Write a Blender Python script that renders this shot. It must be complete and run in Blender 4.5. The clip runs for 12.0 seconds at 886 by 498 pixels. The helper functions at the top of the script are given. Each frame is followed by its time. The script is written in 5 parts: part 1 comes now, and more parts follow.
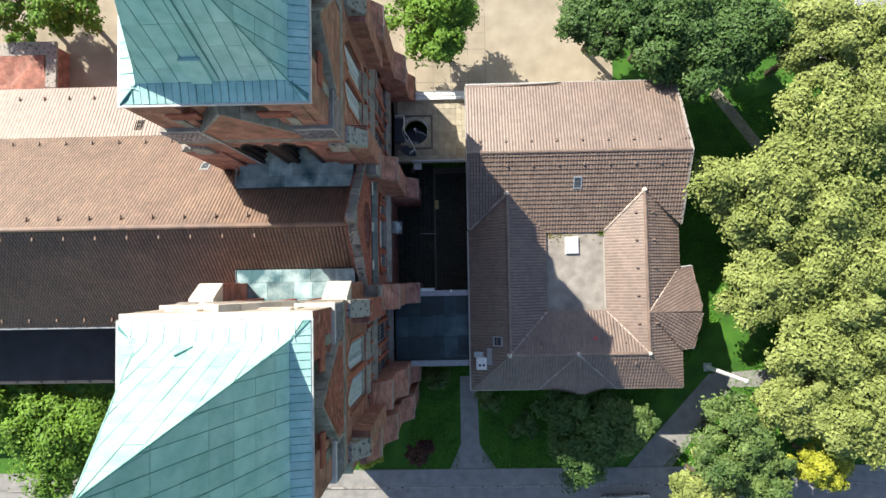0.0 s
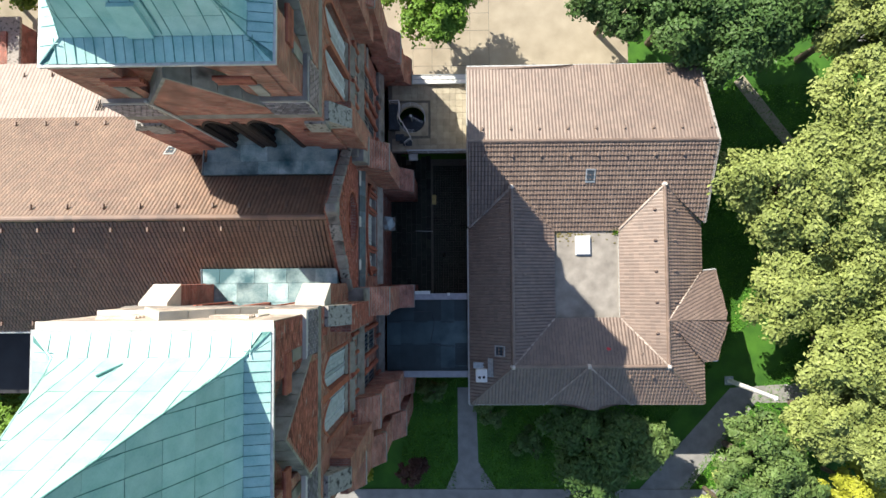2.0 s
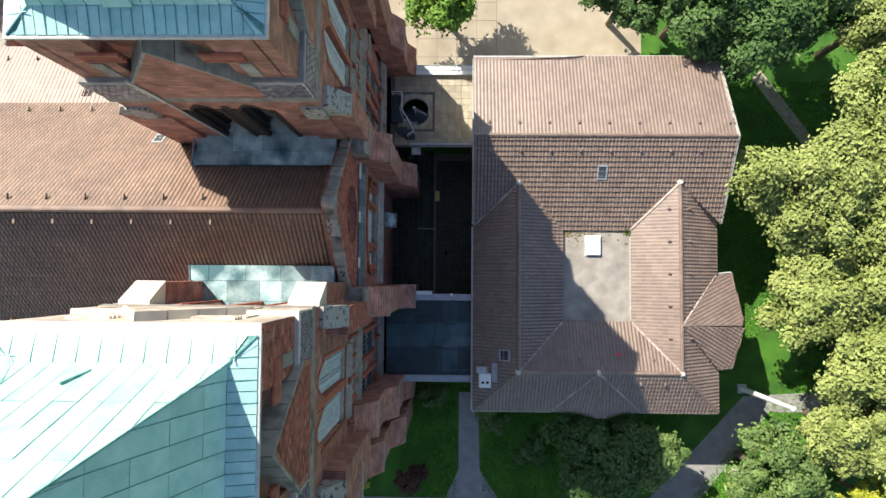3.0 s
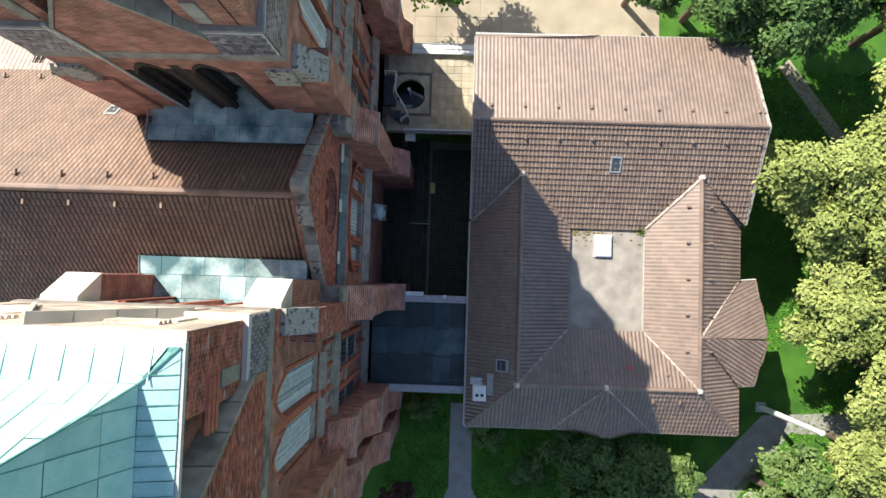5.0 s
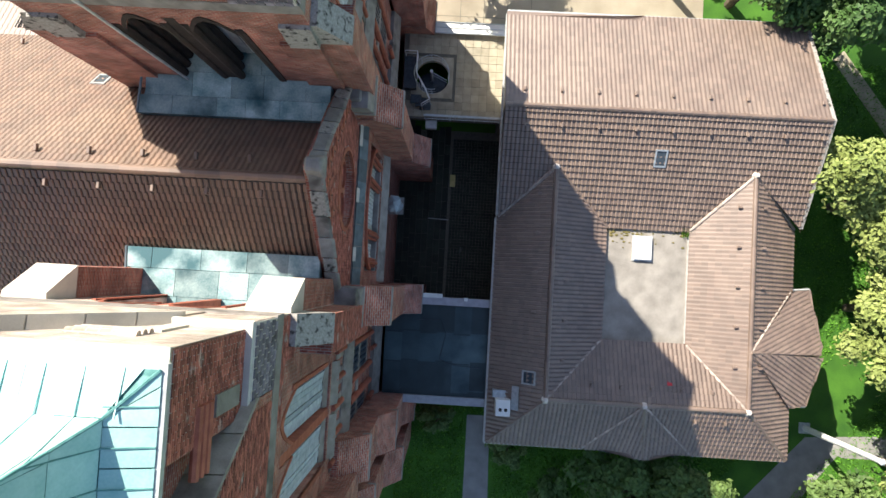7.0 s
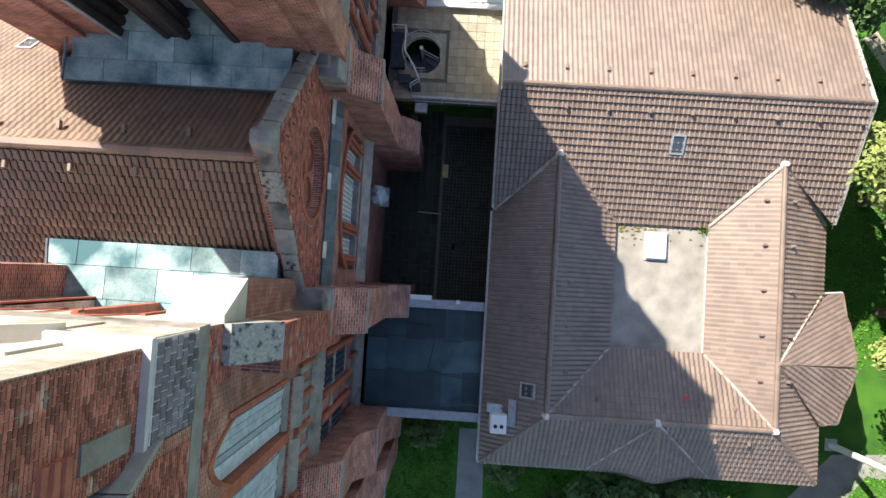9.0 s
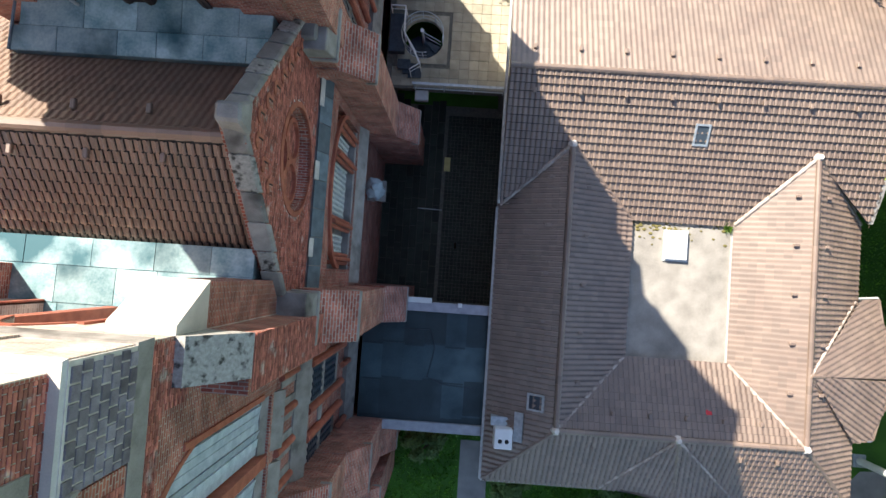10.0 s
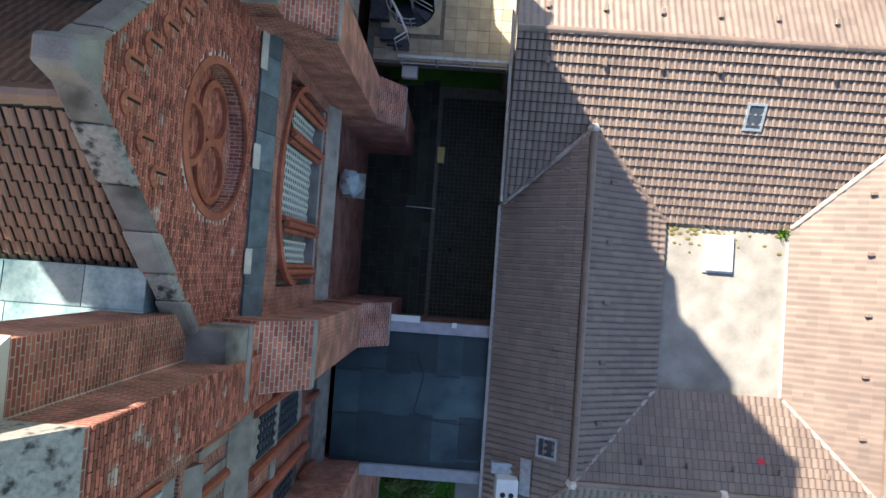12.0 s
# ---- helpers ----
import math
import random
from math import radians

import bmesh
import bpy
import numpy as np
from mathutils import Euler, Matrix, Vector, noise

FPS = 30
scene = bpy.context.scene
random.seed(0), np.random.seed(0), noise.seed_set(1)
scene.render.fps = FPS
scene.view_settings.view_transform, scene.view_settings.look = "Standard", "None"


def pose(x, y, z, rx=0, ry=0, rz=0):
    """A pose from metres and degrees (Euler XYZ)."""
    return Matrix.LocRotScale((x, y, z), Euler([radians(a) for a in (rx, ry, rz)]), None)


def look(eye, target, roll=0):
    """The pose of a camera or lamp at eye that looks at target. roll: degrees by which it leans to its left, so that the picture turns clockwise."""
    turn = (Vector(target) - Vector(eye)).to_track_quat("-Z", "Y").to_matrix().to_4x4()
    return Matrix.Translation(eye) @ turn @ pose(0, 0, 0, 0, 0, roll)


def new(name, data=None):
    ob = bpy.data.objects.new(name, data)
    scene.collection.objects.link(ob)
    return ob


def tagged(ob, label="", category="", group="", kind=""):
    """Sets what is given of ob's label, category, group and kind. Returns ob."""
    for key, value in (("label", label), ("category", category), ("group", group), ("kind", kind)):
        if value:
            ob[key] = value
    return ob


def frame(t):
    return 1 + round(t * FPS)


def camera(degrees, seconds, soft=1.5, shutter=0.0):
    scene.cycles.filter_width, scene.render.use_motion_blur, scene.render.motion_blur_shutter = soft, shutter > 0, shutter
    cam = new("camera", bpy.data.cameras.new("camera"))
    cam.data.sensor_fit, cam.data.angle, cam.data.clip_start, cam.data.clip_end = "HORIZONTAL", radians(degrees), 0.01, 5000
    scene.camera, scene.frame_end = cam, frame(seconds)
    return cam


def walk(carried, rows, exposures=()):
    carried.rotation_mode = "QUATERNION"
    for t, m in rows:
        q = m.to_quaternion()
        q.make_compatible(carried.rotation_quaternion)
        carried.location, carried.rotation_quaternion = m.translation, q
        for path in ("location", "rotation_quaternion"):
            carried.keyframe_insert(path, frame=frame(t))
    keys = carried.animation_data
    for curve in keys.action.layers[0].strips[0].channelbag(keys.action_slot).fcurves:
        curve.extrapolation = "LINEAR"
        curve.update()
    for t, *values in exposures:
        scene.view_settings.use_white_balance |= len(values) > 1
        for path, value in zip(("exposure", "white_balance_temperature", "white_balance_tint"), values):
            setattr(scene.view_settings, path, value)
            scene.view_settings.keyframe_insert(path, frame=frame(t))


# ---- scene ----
cam = camera(72.0, 12.0)
# seconds, eye x y z, turn about the vertical, tilt about x, tilt about y
ROWS = [
    (0.0, 0.942, -1.978, 55.282, -1.06, 2.61, 1.30),
    (0.5, 1.161, -1.974, 54.065, -0.99, 2.64, 1.31),
    (1.0, 1.352, -1.956, 52.849, -0.95, 2.66, 1.35),
    (1.5, 1.319, -1.929, 51.660, -0.76, 2.68, 1.33),
    (2.0, 1.079, -1.888, 50.569, -0.45, 2.68, 1.32),
    (2.5, 0.971, -1.875, 49.625, -0.11, 2.65, 1.26),
    (3.0, 0.802, -1.856, 48.554, 0.34, 2.63, 1.27),
    (5.0, 1.091, -1.844, 44.397, 1.78, 2.63, 1.16),
    (5.5, 0.908, -1.810, 43.382, 2.15, 2.65, 1.12),
    (6.0, 0.117, -1.779, 42.439, 2.61, 2.63, 1.22),
    (6.5, -0.252, -1.782, 41.600, 3.11, 2.57, 1.20),
    (8.5, 0.208, -1.754, 38.520, 3.32, 2.51, 1.26),
    (9.0, 0.266, -1.712, 37.226, 3.50, 2.44, 1.22),
    (9.5, 0.252, -1.744, 35.986, 3.74, 2.44, 1.22),
    (10.0, 0.201, -1.648, 34.780, 3.88, 2.40, 1.30),
    (10.5, 0.259, -1.408, 33.493, 3.89, 2.28, 1.36),
    (11.0, 0.315, -1.142, 32.180, 3.89, 2.12, 1.28),
    (11.5, 0.417, -1.043, 30.879, 3.91, 2.07, 1.31),
    (12.0, 0.422, -0.977, 29.638, 4.04, 2.07, 1.35),
]
walk(cam, [(t, pose(x, y, z, 0, 0, turn) @ pose(0, 0, 0, a, 0, 0) @ pose(0, 0, 0, 0, b, 0)) for t, x, y, z, turn, a, b in ROWS],
     [(0.0, 0.85), (3.0, 0.92), (6.0, 1.05), (9.5, 1.35), (12.0, 1.55)])


# ---- light: afternoon sun over the north-west corner, clear sky ----
SUN_ELEV, SUN_FROM = radians(41), (-0.665, 0.747)
world = bpy.data.worlds.new("World")
scene.world = world
world.use_nodes = True
wn = world.node_tree
sky = wn.nodes.new("ShaderNodeTexSky")
sky.sky_type, sky.sun_disc = "NISHITA", False
sky.sun_elevation, sky.sun_rotation = SUN_ELEV, math.atan2(SUN_FROM[0], SUN_FROM[1])
wn.links.new(sky.outputs[0], wn.nodes["Background"].inputs[0])
wn.nodes["Background"].inputs[1].default_value = 0.092
sun = new("sun", bpy.data.lights.new("sun", "SUN"))
sun.data.energy, sun.data.angle, sun.data.color = 5.0, radians(0.5), (1.0, 0.92, 0.79)
SUN_DIR = Vector((SUN_FROM[0] * math.cos(SUN_ELEV), SUN_FROM[1] * math.cos(SUN_ELEV), math.sin(SUN_ELEV)))
sun.matrix_world = look((0, 0, 80), Vector((0, 0, 80)) - SUN_DIR)

# ---- materials ----


def material(name, dark, light, rough=0.7, scale=4.0, fine=40.0, bump=0.3, metal=0.0, spread=0.0, stain=None, stain_at=0.62, spec=0.5, coat=0.0):
    """Two scales of noise between two colours, fine relief, and a shade that differs from piece to piece by spread."""
    m = bpy.data.materials.new(name)
    m.use_nodes = True
    t = m.node_tree
    b = t.nodes["Principled BSDF"]
    co = t.nodes.new("ShaderNodeTexCoord")
    geo = t.nodes.new("ShaderNodeNewGeometry")
    n1, n2 = t.nodes.new("ShaderNodeTexNoise"), t.nodes.new("ShaderNodeTexNoise")
    for n, sc, det in ((n1, scale, 5), (n2, fine, 3)):
        n.inputs["Scale"].default_value, n.inputs["Detail"].default_value = sc, det
        t.links.new(geo.outputs["Position"], n.inputs["Vector"])
    add = t.nodes.new("ShaderNodeMath")
    add.operation = "MULTIPLY_ADD"
    t.links.new(n2.outputs[0], add.inputs[0])
    add.inputs[1].default_value = 0.4
    t.links.new(n1.outputs[0], add.inputs[2])
    ramp = t.nodes.new("ShaderNodeValToRGB")
    ramp.color_ramp.elements[0].position, ramp.color_ramp.elements[1].position = 0.45, 0.95
    ramp.color_ramp.elements[0].color, ramp.color_ramp.elements[1].color = (*dark, 1), (*light, 1)
    t.links.new(add.outputs[0], ramp.inputs[0])
    out = ramp.outputs[0]
    if stain:
        n3 = t.nodes.new("ShaderNodeTexNoise")
        n3.inputs["Scale"].default_value, n3.inputs["Detail"].default_value = scale * 0.35, 6
        t.links.new(geo.outputs["Position"], n3.inputs["Vector"])
        r3 = t.nodes.new("ShaderNodeValToRGB")
        r3.color_ramp.elements[0].position, r3.color_ramp.elements[1].position = stain_at - 0.06, stain_at + 0.06
        t.links.new(n3.outputs[0], r3.inputs[0])
        mx = t.nodes.new("ShaderNodeMix")
        mx.data_type = "RGBA"
        t.links.new(r3.outputs[0], mx.inputs["Factor"])
        t.links.new(out, mx.inputs[6])
        mx.inputs[7].default_value = (*stain, 1)
        out = mx.outputs[2]
    if spread:
        ob = t.nodes.new("ShaderNodeObjectInfo")
        sm = t.nodes.new("ShaderNodeMath")
        sm.operation = "ADD"
        t.links.new(geo.outputs["Random Per Island"], sm.inputs[0])
        t.links.new(ob.outputs["Random"], sm.inputs[1])
        fr = t.nodes.new("ShaderNodeMath")
        fr.operation = "FRACT"
        t.links.new(sm.outputs[0], fr.inputs[0])
        mr = t.nodes.new("ShaderNodeMapRange")
        mr.inputs["To Min"].default_value, mr.inputs["To Max"].default_value = 1 - spread, 1 + spread
        t.links.new(fr.outputs[0], mr.inputs[0])
        hs = t.nodes.new("ShaderNodeHueSaturation")
        t.links.new(mr.outputs[0], hs.inputs["Value"])
        t.links.new(out, hs.inputs["Color"])
        out = hs.outputs[0]
    t.links.new(out, b.inputs["Base Color"])
    b.inputs["Roughness"].default_value, b.inputs["Metallic"].default_value = rough, metal
    b.inputs["Specular IOR Level"].default_value = spec
    if coat:
        b.inputs["Coat Weight"].default_value, b.inputs["Coat Roughness"].default_value, b.inputs["Coat IOR"].default_value = coat, 0.55, 1.75
    if bump:
        bp = t.nodes.new("ShaderNodeBump")
        bp.inputs["Strength"].default_value, bp.inputs["Distance"].default_value = bump, 0.02
        t.links.new(add.outputs[0], bp.inputs["Height"])
        t.links.new(bp.outputs[0], b.inputs["Normal"])
    return m


def brickwork(name, dark, light, mortar, rough=0.85):
    """Courses of brick laid over walls of any upright direction, with recessed joints and stained patches."""
    m = bpy.data.materials.new(name)
    m.use_nodes = True
    t = m.node_tree
    b = t.nodes["Principled BSDF"]
    geo = t.nodes.new("ShaderNodeNewGeometry")
    ps, nsp = t.nodes.new("ShaderNodeSeparateXYZ"), t.nodes.new("ShaderNodeSeparateXYZ")
    t.links.new(geo.outputs["Position"], ps.inputs[0])
    t.links.new(geo.outputs["True Normal"], nsp.inputs[0])

    def mth(op, a, c=None, val=None):
        n = t.nodes.new("ShaderNodeMath")
        n.operation = op
        t.links.new(a, n.inputs[0])
        if c is not None:
            t.links.new(c, n.inputs[1])
        if val is not None:
            n.inputs[1].default_value = val
        return n.outputs[0]
    side = mth("GREATER_THAN", mth("ABSOLUTE", nsp.outputs[0]), mth("ABSOLUTE", nsp.outputs[1]))
    mixu = t.nodes.new("ShaderNodeMix")
    t.links.new(side, mixu.inputs["Factor"])
    t.links.new(ps.outputs[0], mixu.inputs[2])
    t.links.new(ps.outputs[1], mixu.inputs[3])
    cb = t.nodes.new("ShaderNodeCombineXYZ")
    t.links.new(mixu.outputs[0], cb.inputs[0])
    flat_ = mth("GREATER_THAN", mth("ABSOLUTE", nsp.outputs[2]), val=0.85)
    mixv = t.nodes.new("ShaderNodeMix")
    t.links.new(flat_, mixv.inputs["Factor"])
    t.links.new(ps.outputs[2], mixv.inputs[2])
    t.links.new(ps.outputs[1], mixv.inputs[3])
    t.links.new(mixv.outputs[0], cb.inputs[1])
    bt = t.nodes.new("ShaderNodeTexBrick")
    t.links.new(cb.outputs[0], bt.inputs["Vector"])
    for key, v in (("Scale", 1.0), ("Brick Width", 0.25), ("Row Height", 0.085), ("Mortar Size", 0.012), ("Mortar Smooth", 0.2), ("Bias", -0.1)):
        bt.inputs[key].default_value = v
    bt.inputs["Color1"].default_value, bt.inputs["Color2"].default_value, bt.inputs["Mortar"].default_value = (*dark, 1), (*light, 1), (*mortar, 1)
    nz = t.nodes.new("ShaderNodeTexNoise")
    nz.inputs["Scale"].default_value, nz.inputs["Detail"].default_value = 1.3, 7
    t.links.new(geo.outputs["Position"], nz.inputs["Vector"])
    rp = t.nodes.new("ShaderNodeValToRGB")
    rp.color_ramp.elements[0].position, rp.color_ramp.elements[1].position = 0.38, 0.68
    rp.color_ramp.elements[0].color, rp.color_ramp.elements[1].color = (0.62, 0.58, 0.56, 1), (1.2, 1.14, 1.1, 1)
    t.links.new(nz.outputs[0], rp.inputs[0])
    mul = t.nodes.new("ShaderNodeMix")
    mul.data_type, mul.blend_type = "RGBA", "MULTIPLY"
    mul.inputs["Factor"].default_value = 1
    t.links.new(bt.outputs["Color"], mul.inputs[6])
    t.links.new(rp.outputs[0], mul.inputs[7])
    t.links.new(mul.outputs[2], b.inputs["Base Color"])
    b.inputs["Roughness"].default_value = rough
    bp = t.nodes.new("ShaderNodeBump")
    bp.inputs["Strength"].default_value, bp.inputs["Distance"].default_value, bp.invert = 0.7, 0.02, True
    t.links.new(bt.outputs["Fac"], bp.inputs["Height"])
    t.links.new(bp.outputs[0], b.inputs["Normal"])
    return m


TILE = material("glazed_clay_roof_tile", (0.158, 0.107, 0.082), (0.222, 0.16, 0.122), 0.5, 0.7, 30, 0.2, spread=0.15, spec=0.8, coat=0.4)
TILE_NAVE = material("old_clay_roof_tile", (0.132, 0.07, 0.045), (0.205, 0.125, 0.08), 0.55, 0.5, 30, 0.25, spread=0.22, spec=0.9, coat=0.45)
CAP = material("mortared_ridge_tile", (0.28, 0.21, 0.18), (0.54, 0.48, 0.42), 0.8, 5, 50, 0.5, spread=0.25)
BRICK = brickwork("red_brickwork", (0.29, 0.078, 0.055), (0.54, 0.19, 0.13), (0.47, 0.39, 0.34))
# Sunlit copy of the red brick for the south tower's north side.
BRICK_SUNLIT = brickwork("sunlit_pale_brickwork", (0.48, 0.4, 0.34), (0.66, 0.58, 0.51), (0.72, 0.68, 0.62))
BRICK_PIECE = material("red_brick", (0.25, 0.068, 0.05), (0.5, 0.175, 0.125), 0.85, 5, 60, 0.6, spread=0.5, stain=(0.5, 0.43, 0.38), stain_at=0.68)
RED = material("moulded_red_brick", (0.27, 0.072, 0.043), (0.46, 0.15, 0.09), 0.7, 3, 45, 0.5, spread=0.2)
# Shade of the north tower's inner side put into a near-black brick colour.
BRICK_SHADE = material("shade_black_brick", (0.018, 0.013, 0.011), (0.05, 0.036, 0.03), 0.8, 3, 45, 0.5, spread=0.2)
GLAZED = material("grey_glazed_brick", (0.1, 0.085, 0.11), (0.3, 0.27, 0.31), 0.45, 4, 50, 0.5, spread=0.4)
MORTAR = material("lime_mortar", (0.5, 0.45, 0.41), (0.72, 0.67, 0.62), 0.95, 6, 60, 0.4)
STONE = material("weathered_sandstone", (0.19, 0.172, 0.155), (0.36, 0.33, 0.305), 0.9, 2.2, 40, 0.6, spread=0.2, stain=(0.1, 0.09, 0.08), stain_at=0.64)
STONE_PALE = material("pale_sandstone", (0.25, 0.235, 0.215), (0.43, 0.405, 0.37), 0.9, 13, 50, 0.5, spread=0.1, stain=(0.05, 0.046, 0.042), stain_at=0.6)
# Lighter copy of the sandstone, with the sun's brightness in its colour.
STONE_SUNLIT = material("sunlit_pale_sandstone", (0.46, 0.43, 0.38), (0.66, 0.62, 0.55), 0.9, 1.5, 40, 0.4, spread=0.1)
COPPER = material("verdigris_copper_sheet", (0.28, 0.53, 0.51), (0.48, 0.71, 0.68), 0.36, 1.5, 20, 0.08, spread=0.08)
SEAM = material("dark_copper_seam", (0.06, 0.2, 0.19), (0.16, 0.36, 0.34), 0.6, 6, 40, 0.3)
LEAD = material("lead_sheet", (0.1, 0.21, 0.235), (0.42, 0.54, 0.55), 0.42, 1.4, 14, 0.3, spread=0.25, stain=(0.03, 0.095, 0.115), stain_at=0.57)
DARKLEAD = material("dark_lead_flashing", (0.055, 0.08, 0.1), (0.15, 0.2, 0.23), 0.6, 2.5, 25, 0.3, spread=0.25)
ZINC = material("zinc_gutter", (0.42, 0.44, 0.44), (0.66, 0.68, 0.67), 0.4, 4, 40, 0.15, metal=0.3)
BLACKFELT = material("black_roof_felt", (0.012, 0.013, 0.016), (0.035, 0.037, 0.042), 0.6, 0.8, 25, 0.3)
FELT = material("bitumen_roof_felt", (0.012, 0.034, 0.044), (0.045, 0.083, 0.098), 0.5, 0.7, 25, 0.3, spread=0.5, stain=(0.075, 0.125, 0.14), stain_at=0.62)
COURT = material("mossy_roof_slab", (0.2, 0.185, 0.165), (0.36, 0.335, 0.3), 0.85, 1.3, 30, 0.3, stain=(0.17, 0.14, 0.075), stain_at=0.66)
PAVER = material("concrete_paver", (0.3, 0.27, 0.2), (0.44, 0.4, 0.31), 0.85, 2, 50, 0.3, spread=0.14)
PLAZA = material("plaza_sett", (0.27, 0.235, 0.175), (0.42, 0.37, 0.285), 0.9, 0.5, 25, 0.3, spread=0.06)
JOINT = material("sand_joint", (0.1, 0.095, 0.08), (0.2, 0.19, 0.16), 0.95, 8, 60, 0.3)
DARKPAVE = material("near_black_paving", (0.012, 0.017, 0.013), (0.045, 0.053, 0.04), 0.8, 1.5, 30, 0.3, spread=0.35)
ASPHALT = material("asphalt", (0.2, 0.2, 0.195), (0.33, 0.325, 0.31), 0.9, 1.2, 60, 0.4)
GRASS_G = material("lawn_ground", (0.02, 0.085, 0.006), (0.065, 0.19, 0.014), 0.9, 0.6, 14, 0.5)
BLADE = material("grass_blade", (0.042, 0.165, 0.007), (0.125, 0.31, 0.02), 0.7, 1.0, 20, 0, spread=0.4)
PLASTER = material("pale_render", (0.5, 0.48, 0.43), (0.66, 0.64, 0.58), 0.9, 1.5, 40, 0.3)
BOARD = material("grey_louvre_board", (0.34, 0.4, 0.46), (0.62, 0.68, 0.73), 0.75, 3, 50, 0.3, spread=0.25)
# Near-black for openings, and for shade strips under eaves and in niches.
DARK = material("dark_opening_and_shade", (0.01, 0.01, 0.01), (0.025, 0.022, 0.02), 0.8, 3, 30, 0)
WHITE = material("white_painted_metal", (0.72, 0.72, 0.7), (0.84, 0.84, 0.82), 0.4, 3, 40, 0.05)
STEEL = material("galvanised_steel", (0.35, 0.4, 0.43), (0.6, 0.64, 0.66), 0.4, 6, 50, 0.1, metal=0.5)
DARKSTEEL = material("dark_painted_steel", (0.02, 0.03, 0.045), (0.05, 0.07, 0.09), 0.45, 6, 50, 0.1)
LATTICE = material("pale_glazed_tracery", (0.6, 0.64, 0.58), (0.8, 0.82, 0.76), 0.5, 8, 60, 0.2)
STATUE = material("grey_bronze_figure", (0.3, 0.36, 0.38), (0.5, 0.56, 0.58), 0.6, 4, 40, 0.3)
BARK = material("bark", (0.06, 0.045, 0.03), (0.16, 0.125, 0.09), 0.9, 6, 50, 0.6)
RUBBER = material("tyre_rubber", (0.015, 0.015, 0.015), (0.03, 0.03, 0.03), 0.8, 8, 50, 0)
GLASS = material("dark_glazing", (0.03, 0.045, 0.06), (0.07, 0.09, 0.11), 0.06, 2, 20, 0)
CARPAINT = material("silver_car_paint", (0.5, 0.51, 0.53), (0.6, 0.61, 0.63), 0.25, 2, 30, 0, metal=0.4)


def leaves(name, dark, light):
    m = material(name, dark, light, 0.55, 0.5, 6, 0, spread=0.25, spec=0.25)
    b = m.node_tree.nodes["Principled BSDF"]
    b.inputs["Transmission Weight"].default_value = 0.0
    b.inputs["Subsurface Weight"].default_value = 0.0
    return m


LEAF_PLANE = leaves("plane_tree_leaf", (0.135, 0.18, 0.042), (0.32, 0.375, 0.115))
LEAF_DARK = leaves("maple_leaf", (0.035, 0.085, 0.022), (0.095, 0.17, 0.045))
LEAF_FRESH = leaves("fresh_leaf", (0.07, 0.16, 0.018), (0.17, 0.31, 0.035))
LEAF_YELLOW = leaves("yellow_green_leaf", (0.2, 0.23, 0.02), (0.4, 0.42, 0.045))
LEAF_OLIVE = leaves("ash_leaf", (0.05, 0.105, 0.03), (0.15, 0.22, 0.06))
LEAF_RED = leaves("copper_shrub_leaf", (0.03, 0.014, 0.012), (0.085, 0.035, 0.024))

# ---- builders ----


class Build:
    """Collects solids into one mesh."""

    def __init__(self):
        self.v, self.f = [], []

    def solid(self, verts, faces):
        o = len(self.v)
        self.v += [tuple(p) for p in verts]
        self.f += [tuple(o + i for i in q) for q in faces]
        return self

    def box(self, x0, x1, y0, y1, z0, z1):
        v = [(x, y, z) for z in (z0, z1) for x, y in ((x0, y0), (x1, y0), (x1, y1), (x0, y1))]
        return self.solid(v, [(3, 2, 1, 0), (4, 5, 6, 7), (0, 1, 5, 4), (1, 2, 6, 5), (2, 3, 7, 6), (3, 0, 4, 7)])

    def loft(self, low, high):
        n = len(low)
        return self.solid(list(low) + list(high), [tuple(range(n))[::-1], tuple(range(n, 2 * n))] + [(i, (i + 1) % n, n + (i + 1) % n, n + i) for i in range(n)])

    def slab(self, pts, thick):
        """A plate whose upper face is pts, seen counter-clockwise from outside."""
        p = [Vector(q) for q in pts]
        n = (p[1] - p[0]).cross(p[2] - p[0]).normalized()
        return self.loft([q - n * thick for q in p], p)

    def bar(self, a, c, r, sides=6, r2=None):
        a, c = Vector(a), Vector(c)
        d = (c - a).normalized()
        u = d.orthogonal().normalized()
        w = d.cross(u)
        ring = [(math.cos(2 * math.pi * i / sides), math.sin(2 * math.pi * i / sides)) for i in range(sides)]
        r2 = r if r2 is None else r2
        return self.loft([a + (u * x + w * y) * r for x, y in ring], [c + (u * x + w * y) * r2 for x, y in ring])

    def mesh(self, name, bevel=0.0):
        me = bpy.data.meshes.new(name)
        me.from_pydata(self.v, [], self.f)
        bm = bmesh.new()
        bm.from_mesh(me)
        bmesh.ops.recalc_face_normals(bm, faces=bm.faces)
        if bevel:
            bmesh.ops.bevel(bm, geom=bm.edges[:], offset=bevel, segments=1, affect="EDGES", clamp_overlap=True)
        bm.to_mesh(me)
        bm.free()
        return me


def thing(name, label, category, at=(0, 0, 0), group="", kind=""):
    ob = new(name)
    ob.location = at
    ob.empty_display_size = 0.2
    return tagged(ob, label, category, group, kind)


def put(name, b, mat_, parent=None, label="", bevel=0.0, kind=""):
    """One mesh object out of a Build or a mesh given in world coordinates, as a part of parent."""
    me = b if isinstance(b, bpy.types.Mesh) else b.mesh(name, bevel)
    if not me.materials:
        me.materials.append(mat_)
    ob = new(name, me)
    if parent is not None:
        ob.parent = parent
        p, loc = parent, Vector((0, 0, 0))
        while p is not None:
            loc += p.location
            p = p.parent
        ob.location = -loc
    return tagged(ob, label, kind=kind)


